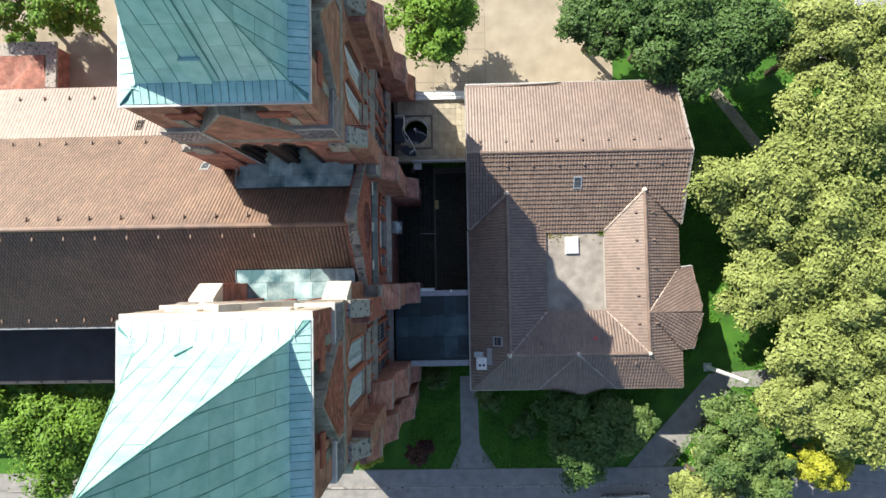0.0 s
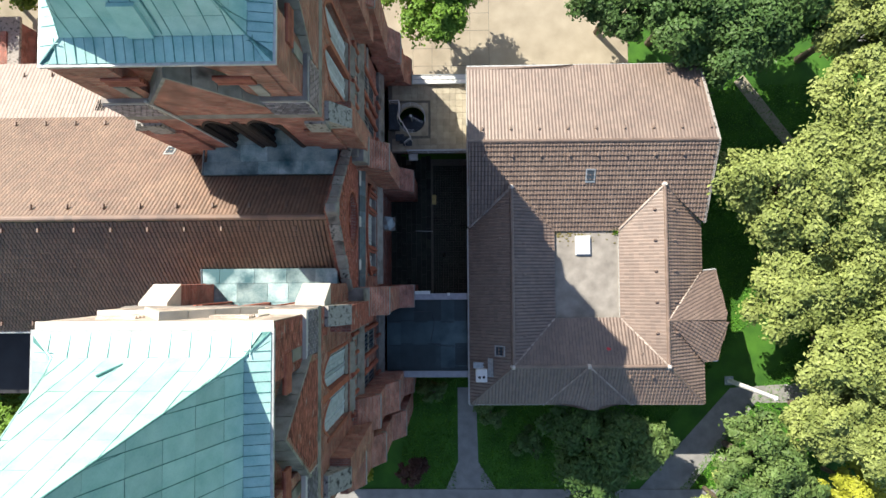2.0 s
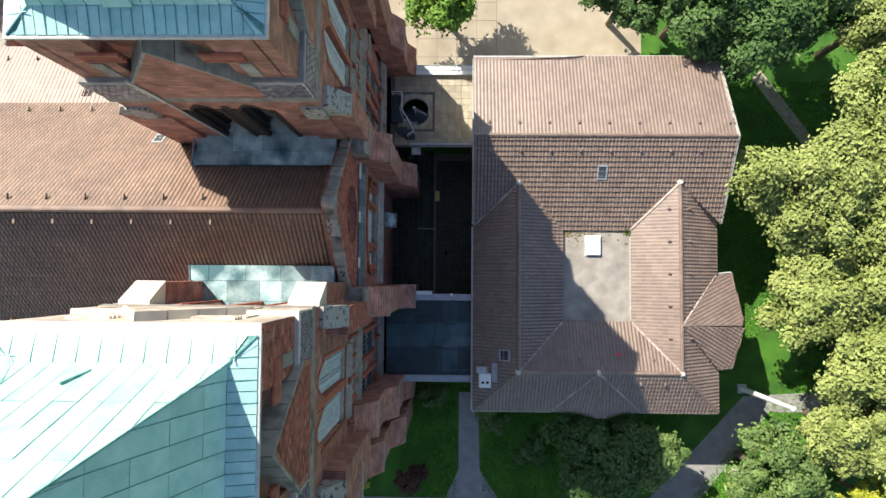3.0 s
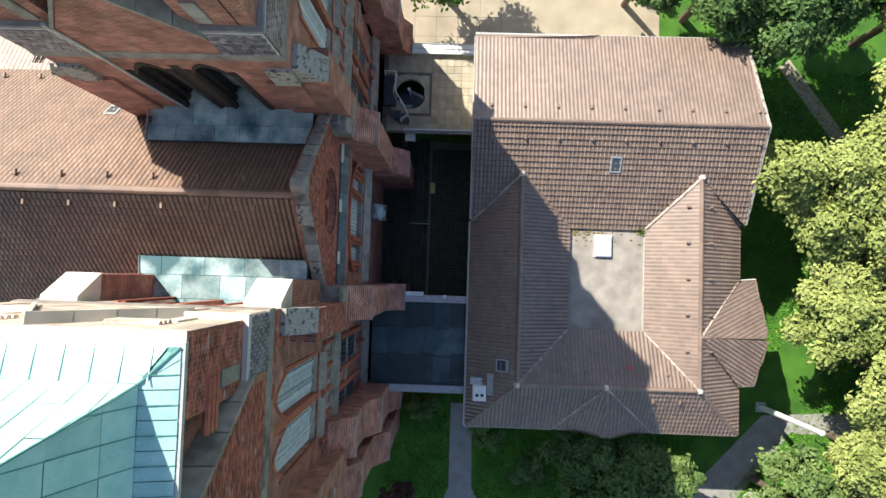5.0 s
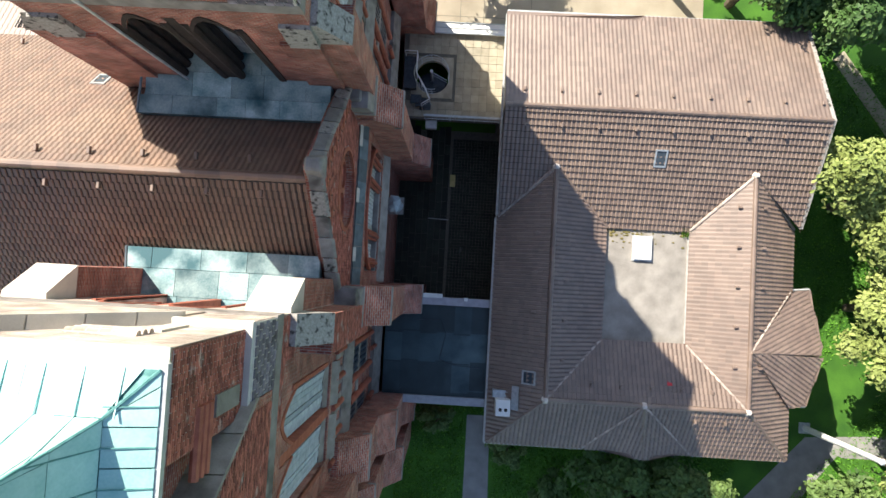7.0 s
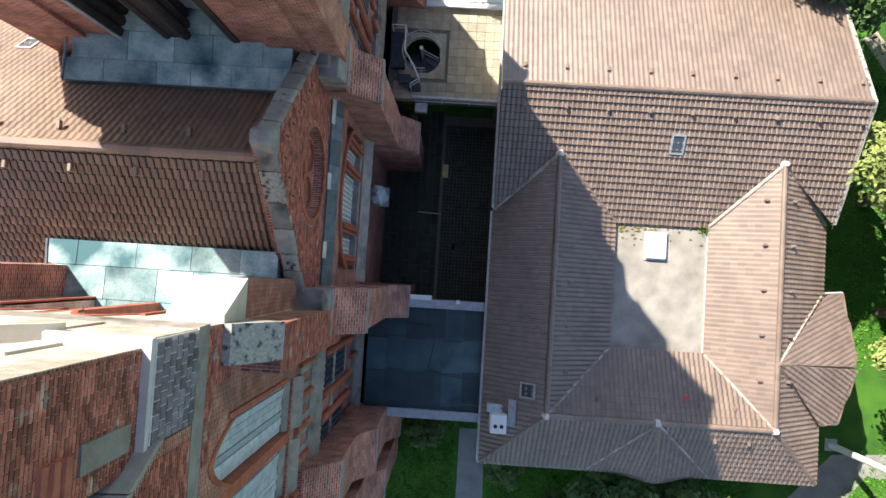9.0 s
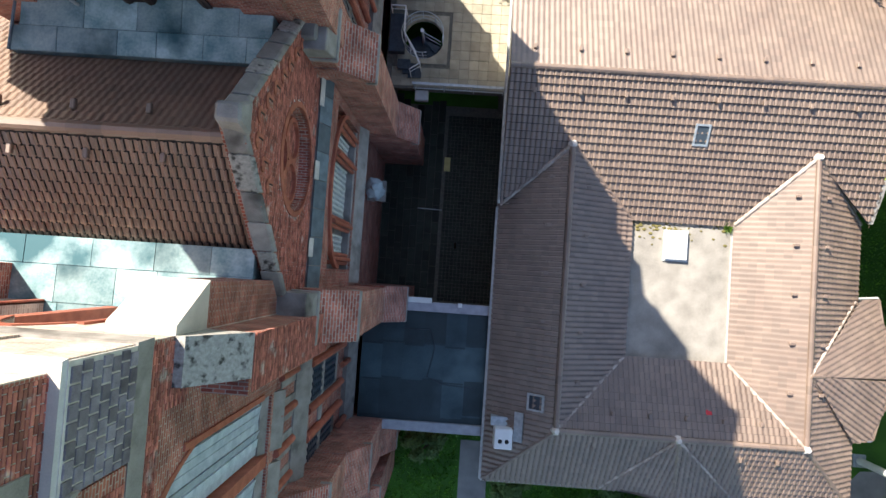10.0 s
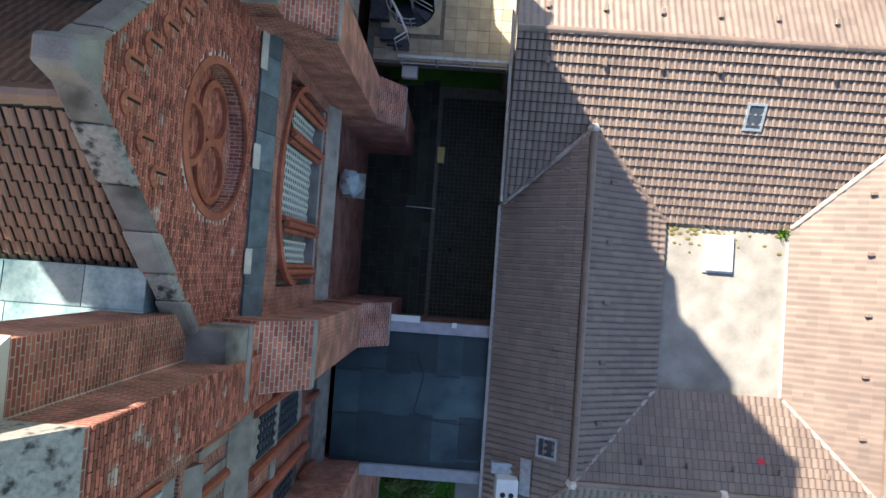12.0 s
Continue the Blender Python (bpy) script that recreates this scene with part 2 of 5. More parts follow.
def piece(name, me, parent, matrix):
    """A small piece on shared mesh data, placed by a world matrix."""
    ob = new(name, me)
    ob.parent = parent
    p, loc = parent, Vector((0, 0, 0))
    while p is not None:
        loc += p.location
        p = p.parent
    ob.matrix_basis = Matrix.Translation(-loc) @ matrix
    return ob


def single(name, b, mat_, label, category, group="", bevel=0.0, kind=""):
    ob = put(name, b, mat_, None, label, bevel)
    return tagged(ob, label, category, group, kind)


def frame_of(pts):
    """Origin, level direction, upslope direction and normal of a roof plane."""
    p = [Vector(q) for q in pts]
    n = Vector((0, 0, 0))
    for i in range(len(p)):
        n += p[i].cross(p[(i + 1) % len(p)])
    n.normalize()
    if n.z < 0:
        n = -n
    u = Vector((0, 0, 1)).cross(n).normalized()
    v = n.cross(u).normalized()
    return p[0], u, v, n


def spans(poly, y):
    """The stretches of a flat polygon that a level line crosses."""
    xs = []
    for i in range(len(poly)):
        (x0, y0), (x1, y1) = poly[i], poly[(i + 1) % len(poly)]
        if (y0 <= y) != (y1 <= y):
            xs.append(x0 + (y - y0) * (x1 - x0) / (y1 - y0))
    xs.sort()
    return list(zip(xs[::2], xs[1::2]))


WAVE = [(0.0, 0.012), (0.16, 0.048), (0.34, 0.058), (0.52, 0.04), (0.76, 0.008), (1.0, 0.012)]


ROLL = [(0.0, 0.0), (0.46, 0.0), (0.56, 0.05), (0.72, 0.075), (0.88, 0.05), (0.98, 0.0)]


def tile_shape(width, length, amp, lip, wave):
    """Points and faces of one tile: u across, v upslope, h out of the roof."""
    v = [(a * width, 0, h * amp + lip) for a, h in wave] + [(a * width, length, h * amp - 0.012) for a, h in wave] + [(a * width, 0.004, h * amp - 0.02) for a, h in wave]
    k = len(wave)
    f = [(i, i + 1, k + i + 1, k + i) for i in range(k - 1)] + [(2 * k + i, 2 * k + i + 1, i + 1, i) for i in range(k - 1)]
    return v, f


def tiled(parent, pts, mat_, near=None, width=0.235, row=0.345, seed=1, lift=0.035, amp=0.65, lip=0.065, wave=WAVE, gap=0.04):
    """A roof plane: an under-slab, single tiles where near(x, y) holds, and the rest of the tiles joined."""
    o, u, v, n = frame_of(pts)
    flat = [((Vector(q) - o).dot(u), (Vector(q) - o).dot(v)) for q in pts]
    order = [Vector(q) for q in pts]
    if (order[1] - order[0]).cross(order[2] - order[1]).dot(n) < 0:
        order.reverse()
    # Black in the joints stands for the shade below each course of tiles.
    put("under_roof", Build().slab(order, 0.12), BLACKFELT if gap else mat_, parent, "black underlay standing for the shade in the joints" if gap else "")
    rnd = random.Random(seed)
    tv, tf = tile_shape(width - gap * 0.45, row - gap if gap else row + 0.05, amp, lip, wave)
    me = bpy.data.meshes.new("roof_tile")
    me.from_pydata(tv, [], tf)
    me.materials.append(mat_)
    vs, fs = [], []
    lo, hi = min(q[1] for q in flat), max(q[1] for q in flat)
    base = Matrix((u, v, n)).transposed().to_4x4()
    k = 0
    y = lo
    while y < hi - 0.05:
        mid, low_, top_ = spans(flat, y + row * 0.5), spans(flat, y + 0.01), spans(flat, y + row - 0.01)
        if not len(mid) == len(low_) == len(top_):
            low_ = top_ = mid
        for (a0, c0), (a1, c1) in zip(low_, top_):
            x = math.floor(min(a0, a1) / width) * width
            while x < max(c0, c1):
                at = o + u * x + v * y + n * (lift + rnd.uniform(-0.004, 0.004))
                whole = x >= max(a0, a1) and x + width <= min(c0, c1)
                if near and whole and near(at.x, at.y) and k < 280:
                    piece("roof_tile", me, parent, Matrix.Translation(at) @ base @ Matrix.Rotation(rnd.uniform(-0.012, 0.012), 4, "Z"))
                    k += 1
                else:
                    tw = rnd.uniform(-0.005, 0.005)
                    q0 = len(vs)
                    for px, py, ph in tv:
                        f = min(py / row, 1.0)
                        left, right = a0 + (a1 - a0) * f - x, c0 + (c1 - c0) * f - x
                        px = max(left, min(right, px))
                        vs.append(tuple(at + u * (px - tw * py) + v * (py + tw * px) + n * ph))
                    fs += [tuple(q0 + i for i in q) for q in tf]
                x += width
        y += row
    if vs:
        jm = bpy.data.meshes.new("roof_tiles")
        jm.from_pydata(vs, [], fs)
        put("roof_tiles", jm, mat_, parent, kind="stuff")


def caps(parent, a, c, mat_, r=0.13, step=0.38, lift=0.06):
    """A line of half-round ridge or hip tiles from a to c."""
    a, c = Vector(a), Vector(c)
    d = c - a
    num = max(1, round(d.length / step))
    d /= num
    t = d.normalized()
    s = t.cross(Vector((0, 0, 1))).normalized()
    up = s.cross(t)
    b = Build()
    for i in range(num):
        p = a + d * i + up * lift
        ring = [(math.cos(math.pi * j / 5), math.sin(math.pi * j / 5)) for j in range(6)]
        b.loft([p + s * x * r * 1.08 + up * (y * r * 1.08 - 0.03) for x, y in ring], [p + d * 1.06 + s * x * r * 0.92 + up * (y * r * 0.92 - 0.03) for x, y in ring])
    return put("ridge_tiles", b, mat_, parent, kind="stuff")


def laid_bricks(parent, o, u, v, n, width, height, keep, mat_, parts=0, bl=0.25, bh=0.085, depth=0.022, seed=3, name="brick", g=0.019):
    """Single bricks proud of a mortar bed over the part of a wall where keep(u, v) holds: the first ones as pieces, the rest joined."""
    o, u, v, n = Vector(o), Vector(u), Vector(v), Vector(n)
    rnd = random.Random(seed)
    shape = Build().box(0, bl - g, 0, bh - g, 0, depth)
    me = shape.mesh(name, 0.005)
    me.materials.append(mat_)
    base = Matrix((u, v, n)).transposed().to_4x4()
    b, k = Build(), 0
    for r in range(int(height / bh)):
        x = -bl / 2 if r % 2 else 0.0
        while x < width:
            x0, x1 = max(x, 0.0), min(x + bl, width)
            if x1 - x0 > 0.05 and keep((x0 + x1) / 2, r * bh + bh / 2):
                at = o + u * x0 + v * (r * bh) + n * rnd.uniform(0, 0.006)
                if k < parts and x1 - x0 > bl - 0.001:
                    piece(name, me, parent, Matrix.Translation(at) @ base)
                    k += 1
                else:
                    w, h, dd = u * (x1 - x0 - g), v * (bh - g), n * depth
                    q = [at, at + w, at + w + h, at + h]
                    i0 = len(b.v)
                    b.v += [tuple(p) for p in q] + [tuple(p + dd) for p in q]
                    b.f += [tuple(i0 + i for i in ff) for ff in ((4, 5, 6, 7), (0, 1, 5, 4), (1, 2, 6, 5), (2, 3, 7, 6), (3, 0, 4, 7))]
            x += bl
    if b.v:
        jm = bpy.data.meshes.new(name + "s")
        jm.from_pydata(b.v, [], b.f)
        put(name + "s", jm, mat_, parent, kind="stuff")

# ---- ground ----
ground = single("ground", Build().box(-400, 400, -400, 400, -1, 0), GRASS_G, "short green lawn around the church and parish house", "ground", kind="structure")
plaza = single("plaza", Build().box(-70, 15.5, 14.0, 80, -0.3, 0.03), PLAZA, "sunlit sandy paved forecourt north of the church", "paving", kind="structure")
road = single("road", Build().box(-80, 120, -25.5, -20.6, -0.3, 0.012), ASPHALT, "grey asphalt lane along the lawn", "road", kind="structure")
pavement = single("pavement", Build().box(-80, 120, -20.6, -19.1, -0.3, 0.09), ASPHALT, "pale grey pavement with a kerb along the lane", "pavement", kind="structure")
kb = Build()
for i in range(150):
    kb.box(-40 + i * 0.8, -40 + i * 0.8 + 0.785, -20.75, -20.6, -0.2, 0.12)
put("kerb", kb, STONE_PALE, pavement, "pale kerb stones")
gp = Build()
gp.slab([(1.05, -19.2, 0.02), (2.75, -19.2, 0.02), (2.55, -10.9, 0.02), (1.05, -10.9, 0.02)], 0.2)
gp.slab([(0.0, -19.2, 0.024), (4.2, -19.2, 0.024), (2.6, -16.8, 0.024), (1.1, -16.8, 0.024)], 0.2)
single("garden_path", gp, ASPHALT, "narrow grey path between two strips of lawn", "path", kind="structure")
ep = Build()
ep.slab([(15.6, -19.2, 0.02), (19.6, -19.2, 0.02), (25.6, -11.7, 0.02), (23.2, -11.0, 0.02)], 0.2)
ep.slab([(23.2, -11.0, 0.024), (25.6, -12.2, 0.024), (44, -12.0, 0.024), (44, -9.6, 0.024)], 0.2)
single("east_path", ep, ASPHALT, "grey asphalt path curving round the parish house", "path", kind="structure")
single("footpath", Build().slab([(24.2, 14.2, 0.02), (28.6, 8.2, 0.02), (29.4, 8.8, 0.02), (25.0, 14.8, 0.02)], 0.2), PAVER, "narrow pale footpath in the shade", "path", kind="structure")
single("east_lane", Build().slab([(34, 16, 0.02), (60, 16, 0.02), (60, 60, 0.02), (34, 60, 0.02)], 0.2), ASPHALT, "sunlit asphalt parking lane", "road", kind="structure")


def grass(name, x0, x1, y0, y1, count, seed, keep=None):
    rnd = random.Random(seed)
    vs, fs = [], []
    for _ in range(count):
        x, y = rnd.uniform(x0, x1), rnd.uniform(y0, y1)
        if keep and not keep(x, y):
            continue
        a, h = rnd.uniform(0, 6.28), rnd.uniform(0.05, 0.13)
        w = rnd.uniform(0.03, 0.07)
        dx, dy = math.cos(a) * w, math.sin(a) * w
        lx, ly = rnd.uniform(-0.08, 0.08), rnd.uniform(-0.08, 0.08)
        i = len(vs)
        vs += [(x - dx, y - dy, 0), (x + dx, y + dy, 0), (x + lx + dx * 0.3, y + ly + dy * 0.3, h), (x + lx - dx * 0.3, y + ly - dy * 0.3, h)]
        fs.append((i, i + 1, i + 2, i + 3))
    me = bpy.data.meshes.new(name)
    me.from_pydata(vs, [], fs)
    me.materials.append(BLADE)
    return tagged(new(name, me), "tufts of short green lawn grass", "grass", kind="stuff")


off_path = lambda x, y: not (0.9 < x < 2.9 and y < -10.8) and not (abs((x - 19.5) * 0.77 - (y + 15.2) * 0.64) < 2.0)
grass("lawn_grass", -3.5, 23, -19.1, -9.2, 26000, 5, off_path)
grass("lawn_grass", 18.8, 31, -19, 14, 26000, 6, off_path)

# ---- parish house ----
house = thing("parish_house", "two-storey parish house with dark red tiled roofs round a flat court", "building", (10.3, 1.2, 0))
put("wall", Build().box(2.25, 18.4, 1.8, 13.0, 0, 6.3), PLASTER, house, "pale rendered wall")
wb = Build()
wb.box(2.3, 8.0, -10.7, 1.6, 0, 6.0).box(12.75, 18.4, -10.7, 1.6, 0, 6.0).box(8.0, 12.75, -10.7, -4.9, 0, 6.0)
wb.loft([(18.4, -7.6, 0), (19.4, -7.6, 0), (20.0, -5.1, 0), (19.4, -1.8, 0), (18.4, -1.8, 0)], [(18.4, -7.6, 5.9), (19.4, -7.6, 5.9), (20.0, -5.1, 5.9), (19.4, -1.8, 5.9), (18.4, -1.8, 5.9)])
wb.loft([(7.6, -10.7, 0), (10.5, -11.1, 0), (13.1, -10.7, 0)], [(7.6, -10.7, 5.9), (10.5, -11.1, 5.9), (13.1, -10.7, 5.9)])
put("wing_wall", wb, PLASTER, house, "pale rendered wall")
gb = Build().loft([(18.2, 2.6, 6.0), (18.2, 7.4, 8.85), (18.2, 12.9, 6.7)], [(18.42, 2.6, 6.0), (18.42, 7.4, 8.85), (18.42, 12.9, 6.7)])
put("gable_wall", gb, PLASTER, house)
RH, WH, WE = 9.2, 8.03, 6.02
SK = 0.455
sz = lambda y: RH - (7.4 - y) * SK
north_slope = put("north_roof", Build().slab([(1.88, 13.4, 6.78), (1.88, 7.4, 9.08), (18.7, 7.4, 9.08), (18.7, 13.4, 6.78)], 0.1), TILE, house, "sunlit tiled slope")
tiled(north_slope, [(1.88, 7.4, 9.2), (18.9, 7.36, 9.2), (18.6, 13.4, 6.88), (1.88, 13.4, 6.88)], TILE, seed=11, amp=0.3, lip=0.024, gap=0)
south_slope = put("south_roof", Build().slab([(1.9, 7.4, 9.05), (1.9, 4.6, 7.75), (18.6, 4.6, 7.75), (18.6, 7.4, 9.05)], 0.1), TILE, house, "tiled slope facing the flat court")
tiled(south_slope, [(1.88, 7.4, RH), (1.98, 1.8, sz(1.8)), (4.92, 4.42, sz(4.42)), (8.05, 1.45, sz(1.45)), (12.72, 1.45, sz(1.45)), (15.6, 4.5, sz(4.5)), (18.72, 1.9, sz(1.9)), (18.9, 7.36, RH)], TILE, near=lambda x, y: 8.6 < x < 12.6 and 1.5 < y < 6.2, seed=12, amp=0.6, lip=0.06)
west_wing = put("west_roof", Build().box(4.7, 5.1, -7.9, 4.2, 7.2, 7.75), TILE, house, "tiled wing roof")
tiled(west_wing, [(4.92, 4.4, WH), (4.92, -8.08, WH), (2.0, -11.0, WE), (2.0, 1.8, WE)], TILE, near=lambda x, y: x > 2.2 and -6.5 < y < -1.0, seed=13)
tiled(west_wing, [(4.92, 4.4, WH), (8.05, 1.45, 6.55), (8.05, -4.85, 6.55), (4.92, -8.08, WH)], TILE, seed=14)
south_wing = put("south_wing_roof", Build().box(5.2, 15.4, -8.3, -7.9, 7.2, 7.75), TILE, house, "tiled wing roof")
tiled(south_wing, [(4.92, -8.08, WH), (8.05, -4.85, 6.55), (12.72, -4.85, 6.55), (15.6, -8.08, WH)], TILE, near=lambda x, y: 7.5 < x < 12 and -7.6 < y < -5.2, seed=15, amp=0.4, gap=0.025)
tiled(south_wing, [(4.92, -8.08, WH), (15.6, -8.08, WH), (18.7, -11.0, WE), (2.0, -11.0, WE)], TILE, seed=16)
east_wing = put("east_roof", Build().box(15.4, 15.8, -7.9, 4.3, 7.2, 7.75), TILE, house, "tiled wing roof")
tiled(east_wing, [(15.6, 4.5, WH), (15.6, -8.08, WH), (12.72, -4.85, 6.55), (12.72, 1.45, 6.55)], TILE, seed=17, amp=0.12, lip=0.03, gap=0)
tiled(east_wing, [(15.6, 4.5, WH), (18.72, 1.9, WE), (18.7, -11.0, WE), (15.6, -8.08, WH)], TILE, seed=18)
bay_roof = put("bay_roof", Build().box(15.8, 18.2, -5.1, -4.9, 6.4, 6.7), TILE, house, "hipped roof over an angled bay")
tiled(bay_roof, [(15.6, -4.95, WH + 0.12), (18.55, -1.6, WE + 0.1), (19.75, -1.45, WE - 0.05), (20.37, -5.1, WE - 0.02)], TILE, seed=19, amp=0.3, gap=0.02)
tiled(bay_roof, [(15.6, -4.95, WH + 0.12), (20.37, -5.1, WE - 0.02), (19.7, -7.9, WE - 0.05), (18.5, -8.0, WE + 0.1)], TILE, seed=20)
tiled(bay_roof, [(10.15, -8.1, WH + 0.12), (7.35, -10.98, WE + 0.06), (10.8, -11.4, WE + 0.02)], TILE, seed=21)
tiled(bay_roof, [(10.15, -8.1, WH + 0.12), (10.8, -11.4, WE + 0.02), (13.4, -10.98, WE + 0.06)], TILE, seed=22)
for a, c, m_, r in (((1.9, 7.4, 9.2), (18.85, 7.37, 9.2), TILE, 0.13), ((4.92, 4.3, WH), (4.92, -8.0, WH), TILE, 0.13), ((15.6, 4.4, WH), (15.6, -8.0, WH), TILE, 0.13),
                    ((5.0, -8.08, WH), (15.5, -8.08, WH), TILE, 0.13), ((4.92, 4.42, WH), (2.02, 1.8, WE + 0.3), CAP, 0.1), ((4.92, 4.42, WH), (8.0, 1.5, 6.58), TILE, 0.09),
                    ((15.6, 4.5, WH), (12.75, 1.5, 6.6), CAP, 0.09), ((15.6, 4.5, WH), (18.7, 1.95, WE + 0.1), TILE, 0.09), ((8.0, -4.9, 6.58), (4.92, -8.08, WH), CAP, 0.08),
                    ((12.75, -4.9, 6.58), (15.6, -8.08, WH), CAP, 0.08), ((18.66, -10.95, WE), (15.6, -8.08, WH), TILE, 0.1), ((2.05, -10.95, WE), (4.92, -8.08, WH), TILE, 0.09),
                    ((20.33, -5.1, WE), (15.6, -4.95, WH + 0.12), TILE, 0.1), ((18.6, -1.65, WE + 0.1), (15.6, -4.95, WH + 0.1), CAP, 0.07), ((18.5, -7.95, WE + 0.1), (15.6, -4.95, WH + 0.1), TILE, 0.07),
                    ((10.78, -11.35, WE), (10.15, -8.1, WH + 0.12), TILE, 0.1), ((7.4, -10.95, WE + 0.06), (10.15, -8.1, WH + 0.1), CAP, 0.07), ((13.35, -10.95, WE + 0.06), (10.15, -8.1, WH + 0.1), CAP, 0.07)):
    caps(house, a, c, m_, r)
# pale mortar knobs where ridges meet
for x, y in ((4.92, 4.42), (4.92, -8.08), (10.15, -8.1), (15.6, 4.5), (15.6, -8.08)):
    b = Build().loft([(x + 0.24 * math.cos(i), y + 0.24 * math.sin(i), WH - 0.05) for i in (0, 1, 2.1, 3.1, 4.2, 5.2)], [(x + 0.1 * math.cos(i), y + 0.1 * math.sin(i), WH + 0.26) for i in (0, 1, 2.1, 3.1, 4.2, 5.2)])
    put("mortar_knob", b, MORTAR, house, "pale mortar knob at the ridge end")
# flat court roof with upstand, hatch and moss
# black strip laid in for the shade between eaves and court roof
put("gutter_shadow", Build().box(8.02, 12.75, 1.5, 1.8, 6.3, 6.44), DARK, house, "dark strip for the shade under the eaves")
put("flat_roof", Build().box(7.95, 12.85, -4.95, 1.7, 6.1, 6.42), COURT, house, "stained flat roof with moss along the edge")
for x in (8.0, 12.68):
    put("valley_gutter", Build().box(x, x + 0.07, -4.9, 1.45, 6.42, 6.52), ZINC, house, "zinc flashing")
hatch = put("roof_hatch", Build().box(9.66, 10.66, -0.3, 1.02, 6.42, 6.66), WHITE, house, "white square roof hatch", bevel=0.04)
put("hatch_rim", Build().box(9.6, 10.72, -0.36, 1.08, 6.42, 6.5), ZINC, hatch)
mb = Build()
rnd = random.Random(8)
for _ in range(60):
    x, y, r = rnd.uniform(8.1, 12.6), 1.5 - abs(rnd.gauss(0, 0.5)), rnd.uniform(0.04, 0.14)
    mb.loft([(x + r * math.cos(i), y + r * 0.7 * math.sin(i), 6.41) for i in range(6)], [(x + r * 0.6 * math.cos(i), y + r * 0.4 * math.sin(i), 6.44 + r * 0.15) for i in range(6)])
put("moss", mb, material("roof_moss", (0.09, 0.08, 0.025), (0.2, 0.17, 0.06), 0.95, 6, 60, 0.5), house, "brown-green moss", kind="stuff")
gt = Build()
for i in range(60):
    a, x, y = rnd.uniform(0, 6.3), 12.5 + rnd.uniform(-0.15, 0.15), 1.35 + rnd.uniform(-0.15, 0.15)
    gt.solid([(x - 0.03, y, 6.42), (x + 0.03, y, 6.42), (x + 0.2 * math.cos(a), y + 0.2 * math.sin(a), 6.75)], [(0, 1, 2)])
put("weed", gt, LEAF_FRESH, house, "small green weed growing on the roof edge", kind="stuff")
# eaves
for k, (x0, x1, y0, y1, z) in enumerate(((1.84, 1.98, 1.8, 13.4, 6.5), (1.83, 1.97, -11.05, 1.7, 5.93), (1.9, 7.4, -11.12, -10.98, 5.93), (13.4, 18.75, -11.12, -10.98, 5.93), (18.68, 18.82, -11.05, -7.9, 5.93), (18.7, 18.84, -1.6, 1.9, 5.93), (1.9, 18.6, 13.38, 13.52, 6.78))):
    put("gutter", Build().box(x0, x1, y0, y1, z - 0.1, z + 0.05), ZINC, house, "pale zinc gutter", bevel=0.03)
put("gutter", Build().bar((20.42, -5.1, 5.9), (19.75, -8.0, 5.9), 0.06).bar((20.42, -5.1, 5.9), (19.8, -1.4, 5.9), 0.06).bar((19.8, -1.4, 5.9), (18.8, -1.5, 5.9), 0.06).bar((19.75, -8.0, 5.9), (18.8, -8.0, 5.9), 0.06), ZINC, house, "pale zinc gutter")
put("verge", Build().slab([(18.84, 7.36, 9.28), (18.66, 1.9, 6.78), (18.86, 1.9, 6.78), (19.04, 7.36, 9.28)], 0.2).slab([(18.54, 13.4, 6.96), (18.84, 7.36, 9.28), (19.04, 7.36, 9.28), (18.74, 13.4, 6.96)], 0.2), STONE_PALE, house, "pale verge board")
put("side_canopy", Build().slab([(18.45, 3.2, 3.2), (19.3, 3.2, 2.9), (19.3, 6.6, 2.9), (18.45, 6.6, 3.2)], 0.1), FELT, house, "small dark canopy on the end wall")


def skylight(x, y, zf, along_x, parent, sx=0.33, sy=0.44):
    """A framed roof window lying on a slope."""
    z00, z10, z11, z01 = zf(x - sx, y - sy), zf(x + sx, y - sy), zf(x + sx, y + sy), zf(x - sx, y + sy)
    up = 0.16
    fr = Build()
    o = [(x - sx, y - sy, z00 + up), (x + sx, y - sy, z10 + up), (x + sx, y + sy, z11 + up), (x - sx, y + sy, z01 + up)]
    w = 0.08
    for (ax, ay), (bx, by) in (((x - sx, y - sy), (x + sx, y - sy + w)), ((x - sx, y + sy - w), (x + sx, y + sy)), ((x - sx, y - sy + w), (x - sx + w, y + sy - w)), ((x + sx - w, y - sy + w), (x + sx, y + sy - w))):
        fr.slab([(ax, ay, zf(ax, ay) + up), (bx, ay, zf(bx, ay) + up), (bx, by, zf(bx, by) + up), (ax, by, zf(ax, by) + up)], 0.2)
    ob = put("skylight", fr, STEEL, parent, "small roof window with a pale metal frame")
    a, c = x - sx + w, x + sx - w
    d, e = y - sy + w, y + sy - w
    put("pane", Build().slab([(a, d, zf(a, d) + up - 0.04), (c, d, zf(c, d) + up - 0.04), (c, e, zf(c, e) + up - 0.04), (a, e, zf(a, e) + up - 0.04)], 0.05), GLASS, ob)
    return ob


skylight(10.4, 5.1, lambda x, y: sz(y), True, house)
skylight(4.02, -7.05, lambda x, y: WH - (4.92 - x) * 0.69, True, house, 0.34, 0.38)

